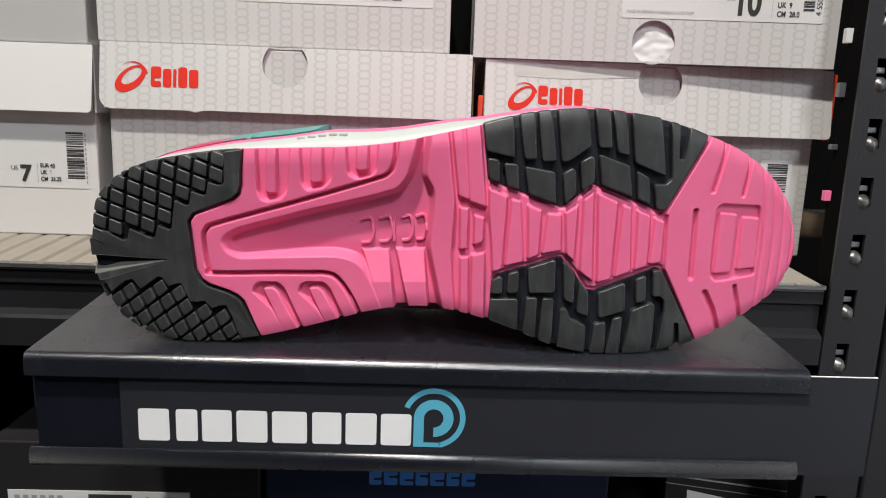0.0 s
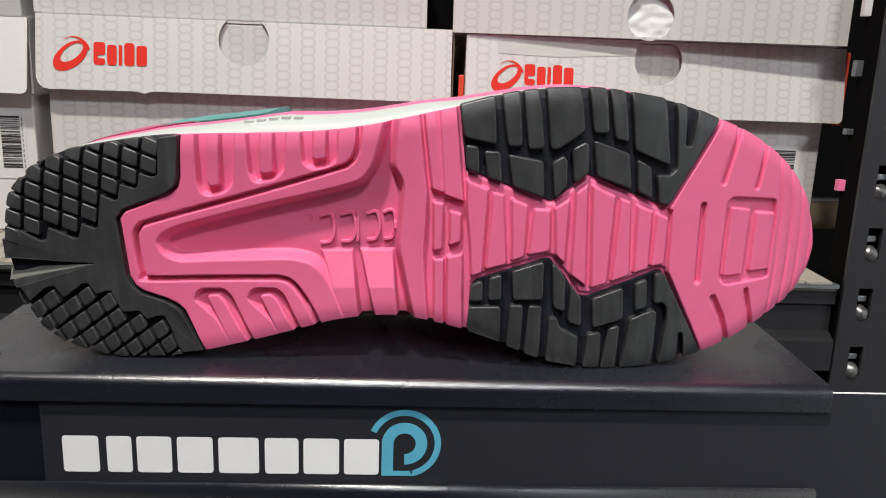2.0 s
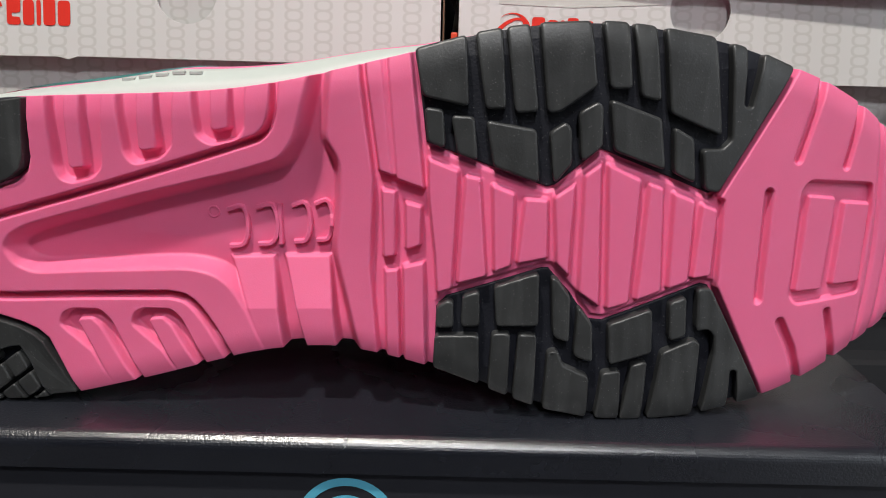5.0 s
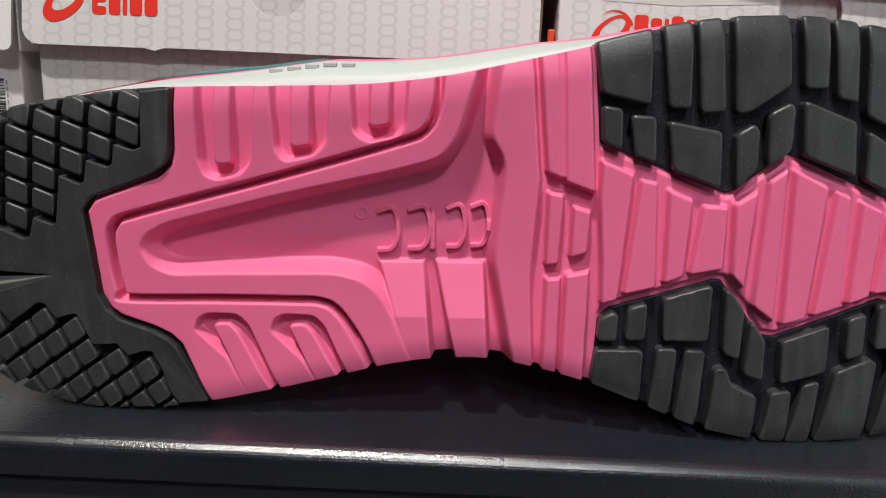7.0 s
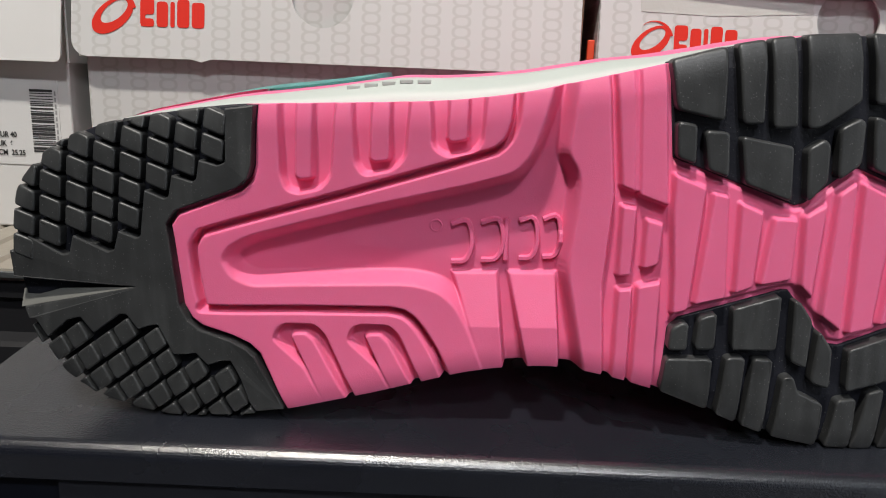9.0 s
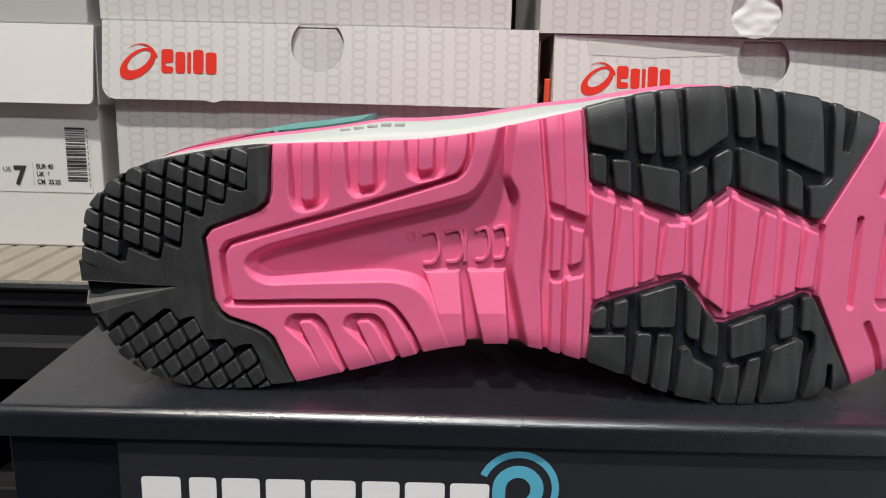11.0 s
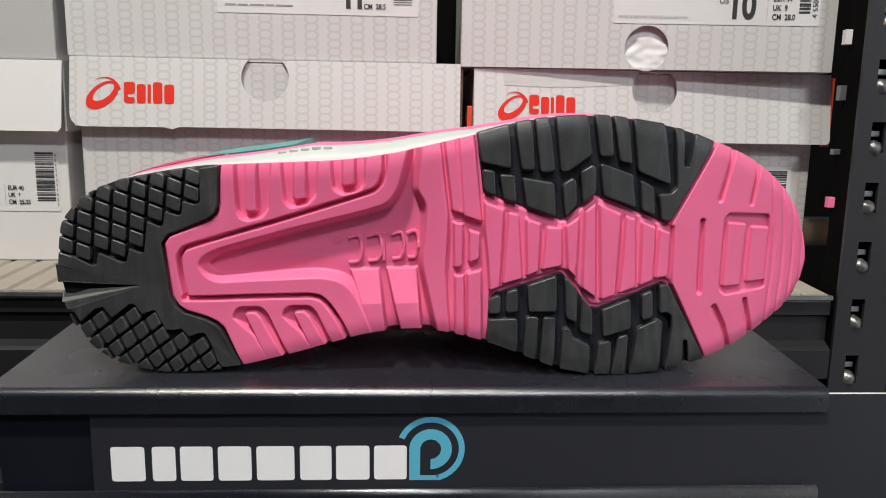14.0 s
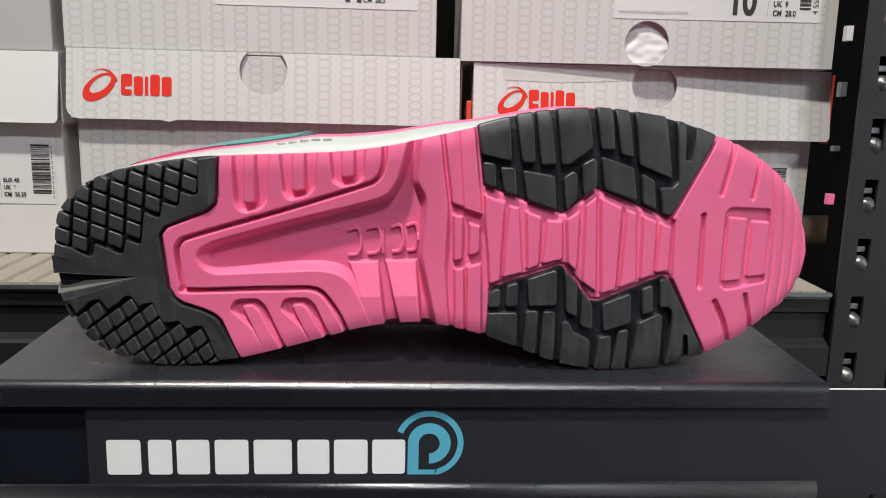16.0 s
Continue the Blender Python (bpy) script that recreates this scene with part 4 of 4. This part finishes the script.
def lug(name, poly, h0, h1, parent, soft=0.9, bevel=0.8, mat=None, slices=0.0, swell=0.0, round_shaded=False, flute=0.0):
    """A raised rubber block on the bent sole: sides, a rounded shoulder, a top."""
    loop = rounded(poly, soft, 4 if round_shaded else 3) if soft else list(poly)
    if swell:
        loop = inset(loop, -swell)
    bm = bmesh.new()
    rings = [(loop, h0), (loop, h1 - bevel), (inset(loop, bevel * 0.30), h1 - bevel * 0.30), (inset(loop, bevel), h1)]
    if round_shaded:
        rings[1:1] = [(loop, h1 - bevel - 0.2)]
        rings.append((inset(loop, bevel + 0.22), h1))
    made = [[bm.verts.new((p[0], p[1], h)) for p in ring] for ring, h in rings]
    n = len(loop)
    for a, b in zip(made, made[1:]):
        for k in range(n):
            bm.faces.new((a[k], a[(k + 1) % n], b[(k + 1) % n], b[k]))
    bm.faces.new(made[-1])
    if slices:
        if not round_shaded:
            bmesh.ops.triangulate(bm, faces=[f for f in bm.faces if len(f.verts) > 4])
        u = min(p[0] for p in loop) + (flute / 4 or slices)
        while u < max(p[0] for p in loop):
            bmesh.ops.bisect_plane(bm, geom=bm.verts[:] + bm.edges[:] + bm.faces[:], plane_co=(u, 0, 0), plane_no=(1, 0, 0), dist=1e-4)
            u += flute / 4 or slices
        v = min(p[1] for p in loop) + slices
        while v < max(p[1] for p in loop):
            bmesh.ops.bisect_plane(bm, geom=bm.verts[:] + bm.edges[:] + bm.faces[:], plane_co=(0, v, 0), plane_no=(0, 1, 0), dist=1e-4)
            v += slices
    us = np.array([v.co.x for v in bm.verts])
    vs = np.array([v.co.y for v in bm.verts])
    hs = np.array([v.co.z for v in bm.verts])
    if flute:
        wave = np.abs(((us + 0.12 * vs) / flute) % 1.0 - 0.5)
        hs = hs - np.where(hs > h1 - 0.05, 0.55 * wave, 0.0)
    us, hs, vs = sole_point(us, vs, hs)
    for v, x, y, z in zip(bm.verts, us, hs, vs):
        v.co = (x, y, z)
    return part(name, bm, mat or RUBBER, parent, smooth=round_shaded)


def size_of(poly):
    return abs(sum(a[0] * b[1] - b[0] * a[1] for a, b in zip(poly, poly[1:] + poly[:1]))) / 2


def rim(edge, u0, u1, grow=0.3, step=3.0):
    """The sole's outline between two places along it."""
    us = np.arange(u0, u1, step if u1 > u0 else -step)
    return [(float(u), float(np.interp(u, edge[:, 0], edge[:, 1]) + grow)) for u in (*us, u1)]


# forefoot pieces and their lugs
# the web under the lugs is coloured darker to carry the groove shade
pod_up = lug("forefoot_outsole", [(18.9, 26.4), (50, 14.5), (52.4, 15.1), (63.8, 24.2), (93.4, 11.8), (95.0, 12.2), (113.6, 43.2)] + rim(upper_edge, 113, 16.8, 0.2), -9, -3.0, shoe, 0.0, 0.4, mat=SHADED_WEB, slices=4.0)
pod_low = lug("forefoot_outsole", [(113.6, -48.2), (95.4, -13.8), (93.2, -13.2), (66.0, -22.6), (61.9, -22.0), (57.0, -14.4), (51.0, -7.4), (49.1, -7.4), (23.6, -15.0), (20.8, -18), (19.9, -34.6)] + rim(lower_edge, 20.5, 113, -0.2), -9, -3.0, shoe, 0.0, 0.4, mat=SHADED_WEB, slices=4.0)
for pod in (pod_up, pod_low):
    tagged(pod, "black rubber forefoot outsole piece")
for poly in ([(16.8, 49.4), (29.1, 52.4), (29.6, 35.7), (18.6, 38.3)], [(31.8, 53.0), (37.9, 54.0), (38.9, 35), (34.3, 35)], [(39.4, 54.2), (44.6, 54.8), (47, 34.2), (41.7, 33.9)],
             [(47.6, 55.1), (59.7, 55.4), (61.6, 40.2), (52.8, 34.2), (49.8, 33.8)], [(63.1, 55.4), (69, 55.0), (70.4, 39.5), (65.4, 39.5)], [(70.7, 54.8), (76, 54.0), (78, 36.3), (73.4, 37.4)],
             [(78.8, 53.6), (91.4, 51.4), (94.6, 27.4), (81.1, 33.2)],
             [(96.3, 49.8), (100.0, 48.8), (100.0, 34.2), (102.6, 33.6), (105.2, 47.2), (113.4, 43.9), (95.0, 12.6), (91.6, 13.4), (90.2, 23.5), (95.3, 23.4), (98.0, 25.9)],
             [(19.0, 35.1), (23.2, 34.4), (23.6, 25.4), (19.6, 26.8)], [(25.7, 33), (31, 32.6), (31.8, 22.2), (27.1, 23.9)], [(34.5, 31.6), (46.7, 29.2), (47.5, 16.3), (36.3, 20.5)],
             [(50.5, 28.7), (54.3, 31), (55.5, 29.4), (55.8, 20.9), (51.8, 16.2)], [(57.7, 33.5), (62.2, 35.9), (63.3, 34.8), (63.5, 25.2), (58.7, 21.6)], [(65.6, 36.4), (78.4, 31.6), (80, 19.0), (67.1, 24.0)],
             [(82.2, 29.3), (87.2, 26.4), (88.3, 15.4), (83.1, 17.9)]):
    lug("lug", poly, -3.6, 0.5, pod_up, 1.0, 0.6, slices=2.2, swell=0.30, round_shaded=True)
for poly in ([(21.4, -17.2), (24.1, -15.7), (25.3, -16.2), (25.3, -22.8), (20.9, -22.8)], [(28.3, -14.4), (32.3, -13.2), (32.3, -22.5), (27.8, -22.5)], [(36.7, -11.9), (48.1, -8.4), (48.1, -22.6), (37.3, -22.5)],
             [(51.9, -9.6), (53.3, -10.2), (56.6, -15.0), (56.5, -27.5), (52.7, -25.8)], [(59.2, -18.0), (62.7, -22.8), (63.2, -33.4), (58.5, -31.6)], [(67.7, -23.2), (79, -19.4), (79.5, -31.5), (68.3, -34.3)],
             [(84.3, -17.7), (88.4, -16.3), (88.9, -27.1), (84.8, -28.2)], [(20.7, -25.7), (32.1, -25.7), (32.1, -39.8), (20.0, -34.9)], [(36.1, -25.2), (40.6, -25.2), (39.9, -43.4), (35.1, -41.3)],
             [(43.3, -25.4), (47.7, -25.8), (47.2, -46.5), (41.9, -44.3)], [(51.3, -30.7), (53.6, -30.4), (55.3, -34.8), (62.3, -38.3), (62.1, -50.4), (50.3, -47.6)], [(66.5, -37.3), (71.1, -36.9), (71.3, -51.3), (65, -50.8)],
             [(74.6, -35.4), (78.4, -34.4), (77.7, -51.7), (72.1, -51.5)], [(83, -32), (91.5, -28.9), (93.2, -29.8), (92.6, -51.5), (80, -51.7)],
             [(91.9, -14.2), (95.2, -14.2), (113.2, -48.0), (106.8, -49.2), (105.3, -38.4), (102.8, -38.2), (103.0, -49.8), (95.8, -51.0), (98.0, -33.0), (97.6, -27.4), (95.6, -25.4), (92.3, -25.7)]):
    lug("lug", poly, -3.6, 0.5, pod_low, 1.0, 0.6, slices=2.2, swell=0.30, round_shaded=True, flute=4.4 if size_of(poly) > 75 else 0.0)

# heel piece: a smooth centre with a wedge notch, and two fields of diamond lugs
heel_edge = [tuple(p) for p in upper_edge[::11] if p[0] < -84.2][::-1] + [tuple(p) for p in lower_edge[1::11] if p[0] < -80.5]
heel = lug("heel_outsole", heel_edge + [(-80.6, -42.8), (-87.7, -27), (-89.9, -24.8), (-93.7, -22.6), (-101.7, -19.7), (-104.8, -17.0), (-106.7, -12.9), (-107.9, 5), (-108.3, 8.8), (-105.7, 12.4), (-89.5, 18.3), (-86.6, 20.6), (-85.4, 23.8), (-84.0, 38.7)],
           -9, -3.0, shoe, 0.0, 0.4, mat=SHADED_WEB, slices=5.0)
tagged(heel, "black rubber heel outsole with diamond lugs")
STAIR_UP = [(-150.3, 1.6), (-146.4, 0.9), (-144.8, 5.5), (-136.2, 0.6), (-134.4, 0.8), (-133, 5.7), (-124.1, 1.5), (-122.5, 1.9), (-120.9, 7), (-116.3, 5.2), (-115.2, 5.6), (-113, 17.7), (-108.1, 15.5), (-106.9, 16.1),
            (-105.7, 21.5), (-100.5, 19.8), (-99.4, 20.6), (-98.5, 25.4), (-93.8, 24), (-91.8, 24.8), (-91.4, 37.9)]
STAIR_LOW = [(-88.5, -43.3), (-89.8, -40.6), (-92.1, -32.6), (-94.2, -28.2), (-96.9, -28.3), (-100.4, -29.6), (-103.4, -26.2), (-106.5, -26.6), (-109.5, -26.6), (-113, -18.3), (-115.5, -18.7), (-118.4, -19.8),
             (-121.1, -15.6), (-123, -15.6), (-130.5, -21.0), (-133.7, -16.5), (-137.1, -17.3), (-143.1, -22.3), (-145.9, -17.1), (-148.2, -17.5)]
lug("heel_centre", STAIR_UP + [(-84.2, 38.7), (-85.4, 23.8), (-86.6, 20.6), (-89.5, 18.3), (-105.7, 12.4), (-108.3, 8.8), (-107.9, 5), (-106.7, -12.9), (-104.8, -17.0), (-101.7, -19.7), (-93.7, -22.6),
                               (-89.9, -24.8), (-87.7, -27), (-80.8, -42.6)] + STAIR_LOW + [(-149.6, -14.4), (-118, -8.0), (-150.6, -5.8)], -3.5, 0.3, heel, 0.4, 0.35)
# lower notch face: the light it catches is painted as a paler grey
bm = bmesh.new()
bm.faces.new([bm.verts.new(sole_point(*p)) for p in ((-118.0, -8.0, 0.2), (-150.9, -10.2, -2.96), (-150.3, -14.4, 0.2))])
part("notch_face", bm, surface("lit_notch_grey", (0.13, 0.13, 0.12), 0.6, vary=0.1), heel, "lower face of the heel notch, light painted in grey")


def clipped(poly, clip):
    """The part of a polygon inside a convex one."""
    out = list(poly)
    for k in range(len(clip)):
        (ax, ay), (bx, by) = clip[k], clip[(k + 1) % len(clip)]

        def side(p):
            return (bx - ax) * (p[1] - ay) - (by - ay) * (p[0] - ax)
        src, out = out, []
        for j, p in enumerate(src):
            q = src[j - 1]
            if (side(p) >= 0) != (side(q) >= 0):
                t = side(q) / (side(q) - side(p))
                out.append((q[0] + t * (p[0] - q[0]), q[1] + t * (p[1] - q[1])))
            if side(p) >= 0:
                out.append(p)
        if not out:
            return []
    return out


heel_loop = [tuple(p) for p in lower_edge[::14] if p[0] < -85.5] + [(-84.5, -43.3), (-84.5, 38.7)] + [tuple(p) for p in upper_edge[::14] if p[0] < -84.5][::-1][:-1]


def lug_field(origin, a, b, corners, region, reach, phase=0.0):
    for i in range(*reach[0]):
        for j in range(*reach[1]):
            j = j + (phase if i <= -2 else 0.0)
            ox_, oy_ = origin[0] + a[0] * i + b[0] * j, origin[1] + a[1] * i + b[1] * j
            cell = [(ox_ + x, oy_ + y) for x, y in corners]
            cx_, cy_ = sum(p[0] for p in cell) / 4, sum(p[1] for p in cell) / 4
            if signed(region, np.array([cx_]), np.array([cy_]))[0] > 0:
                continue
            cell = clipped(cell, heel_loop)
            if len(cell) > 2 and size_of(cell) > 2.0:
                lug("lug", cell, -3.6, 0.45, heel, 0.8, 0.5, slices=2.6, swell=0.1, round_shaded=True)


lug_field((-117.2, 33.9), (6.45, -2.7), (-0.9, -6.4), [(0, 0), (-0.75, -5.25), (4.3, -7.35), (5.05, -2.1)],
          STAIR_UP + [(-91.4, 46), (-160, 46), (-160, 1.6)], ((-7, 5), (-7, 7)))
lug_field((-125.1, -19.6), (-5.3, -3.65), (2.55, -6.05), [(0, 0), (2.05, -4.85), (6.15, -1.9), (4.1, 2.95)],
          STAIR_LOW + [(-160, -17.5), (-160, -55), (-88.5, -55)], ((-9, 10), (-9, 10)))


# raised moulded mark in the pocket: plain strokes, and a small ring
def pocket_level(u, v):
    k = np.argmin((GU - u) ** 2 + (GV - v) ** 2)
    return float(GH.flat[k])


def stroke(points, width=1.3, height=1.3):
    """A raised rounded stroke lying on the pocket floor."""
    pts = spline(points, 18) if len(points) > 2 else np.array(points, float)
    bm = bmesh.new()
    rows = []
    for k, p in enumerate(pts):
        d = pts[min(k + 1, len(pts) - 1)] - pts[max(k - 1, 0)]
        d = d / (np.hypot(*d) + 1e-9)
        nrm = np.array([-d[1], d[0]])
        base = pocket_level(*p)
        ring = []
        for off, h in ((-0.55, -0.5), (-0.5, height * 0.7), (-0.3, height), (0.3, height), (0.5, height * 0.7), (0.55, -0.5)):
            q = p + nrm * off * width
            ring.append(bm.verts.new(sole_point(q[0], q[1], base + h)))
        rows.append(ring)
    for a, b in zip(rows, rows[1:]):
        for k in range(5):
            bm.faces.new((a[k], a[k + 1], b[k + 1], b[k]))
    bm.faces.new(rows[0])
    bm.faces.new(rows[-1])
    return part("moulded_stroke", bm, PINK, foam)


for k, (u, wide) in enumerate(((-36.2, 6.4), (-28.4, 6.8), (-21.2, 0), (-18.4, 5.6), (-12.2, 5.4))):
    lift = 0.06 * (u + 36)
    if not wide:
        stroke([(u - 0.2, -1.6 + lift * 0.4), (u + 0.0, 9.4 + lift * 0.6)])
        continue
    lo, hi = -1.8 + lift, 9.0 + lift
    stroke([(u + wide * 0.1, hi - 0.8), (u + wide * 0.75, hi), (u + wide * 0.95, (lo + hi) / 2), (u + wide * 0.7, lo + 0.6), (u + wide * 0.1, lo)])
stroke(arc(-39.6, 7.6, 1.5, 0, 350, 10), 0.45, 0.4)

# midsole and upper
# midsole foam darkened: the embossed marks' shading is put into the colour
SHADED_MARK = surface("shaded_midsole_mark", (0.42, 0.455, 0.43), 0.6)
flare_u = (-151, -110, -97, -82, -70, -58, -48, -30, -8, 5, 18, 30, 165)
flare_mm = (0.4, 0.8, 1.4, 2.1, 3.2, 4.7, 5.8, 5.0, 4.0, 3.3, 1.6, 0.4, 0.2)


def outline_ring(depth, grow, swell, shrink_toe):
    """A closed loop round the shoe at a depth behind the sole; the upper rim swells by the flare."""
    n = 120
    hi, lo = upper_edge[np.linspace(0, COLS - 1, n).astype(int)], lower_edge[np.linspace(0, COLS - 1, n).astype(int)][::-1]
    loop = np.vstack([hi[:-1], lo[:-1]])
    out = []
    centre = np.array([8.0, 2.0])
    for k, p in enumerate(loop):
        d = loop[(k + 1) % len(loop)] - loop[k - 1]
        nrm = np.array([-d[1], d[0]]) / (np.hypot(*d) + 1e-9)
        g = grow
        if k < n - 1:
            g = grow + swell * np.interp(p[0], flare_u, flare_mm)
        else:
            g = min(grow, 0.0) - 0.5
        q = p + nrm * g
        if k >= n - 1 and -114 < p[0] < 78 and depth > 26:
            rest = -44.2 - 7.0 * (p[0] + 112) / 187 + 0.078 * depth
            q[1] += (min(q[1], rest) - q[1]) * smooth((depth - 26) / 20) * (1.0 if depth < 70 else 0.4)
        far = 1 - shrink_toe * smooth((p[0] - 20) / 140)
        out.append((q[0] / 1000, (toe_spring(p[0]) + depth * far) / 1000, q[1] / 1000))
    return out


def loft(rings, close=True):
    bm = bmesh.new()
    made = [[bm.verts.new(p) for p in ring] for ring in rings]
    n = len(made[0])
    for a, b in zip(made, made[1:]):
        for k in range(n):
            bm.faces.new((a[k], a[(k + 1) % n], b[(k + 1) % n], b[k]))
    if close:
        bm.faces.new(made[-1])
    return bm


part("midsole", loft([outline_ring(8.2, -4.0, 0.0, 0.3), outline_ring(8.6, -0.2, 0.2, 0.3), outline_ring(11.0, -0.1, 0.5, 0.3), outline_ring(14.0, 0.0, 0.85, 0.3), outline_ring(18.0, 0.0, 1.0, 0.3), outline_ring(20.5, -0.8, 0.9, 0.3)]),
     MIDSOLE_WHITE, shoe, "pale grey-green foam midsole", True)
part("upper", loft([outline_ring(19.0, -0.8, 0.9, 0.3), outline_ring(24.0, 0.4, 1.0, 0.4), outline_ring(33.0, 0.9, 0.95, 0.45), outline_ring(48.0, -1.0, 0.9, 0.5), outline_ring(66.0, -5.0, 0.8, 0.5), outline_ring(88.0, -18.0, 0.5, 0.5), outline_ring(104.0, -27.0, 0.2, 0.5)]),
     KNIT_PINK, shoe, "pink mesh upper", True)


def overlay(name, mat, label, u0, u1, lift=0.0):
    """A stitched piece lying on the upper's side."""
    bm = bmesh.new()
    rows = []
    for depth, g, swell in ((30, 1.1, 1.0), (44, 1.6, 1.0), (60, 2.2, 1.0), (78, 2.2, 1.0), (94, -4.0, 0.9)):
        ring = outline_ring(depth, g + lift, swell, 0.45)
        rows.append([bm.verts.new(p) for p in ring[:119] if u0 < p[0] < u1])
    for a, b in zip(rows, rows[1:]):
        for k in range(min(len(a), len(b)) - 1):
            bm.faces.new((a[k], a[k + 1], b[k + 1], b[k]))
    bmesh.ops.solidify(bm, geom=bm.faces[:], thickness=0.0012)
    return part(name, bm, mat, shoe, label, True)


overlay("heel_counter", KNIT_PINK, "pink mesh heel counter", -0.140, -0.101)
overlay("overlay", SUEDE_TEAL, "teal suede side overlay", -0.103, -0.056, 0.3)
for k in range(5):
    u = -63.0 + 4.6 * k
    v = float(np.interp(u + 1.6, upper_edge[:, 0], upper_edge[:, 1]) + 0.86 * np.interp(u + 1.6, flare_u, flare_mm))
    part("side_mark", block(u / 1000, (u + 3.4) / 1000, 0.0128, 0.0142, (v - 0.8) / 1000, (v + 0.25) / 1000, 0.0002), SHADED_MARK, shoe, "small moulded mark on the midsole")
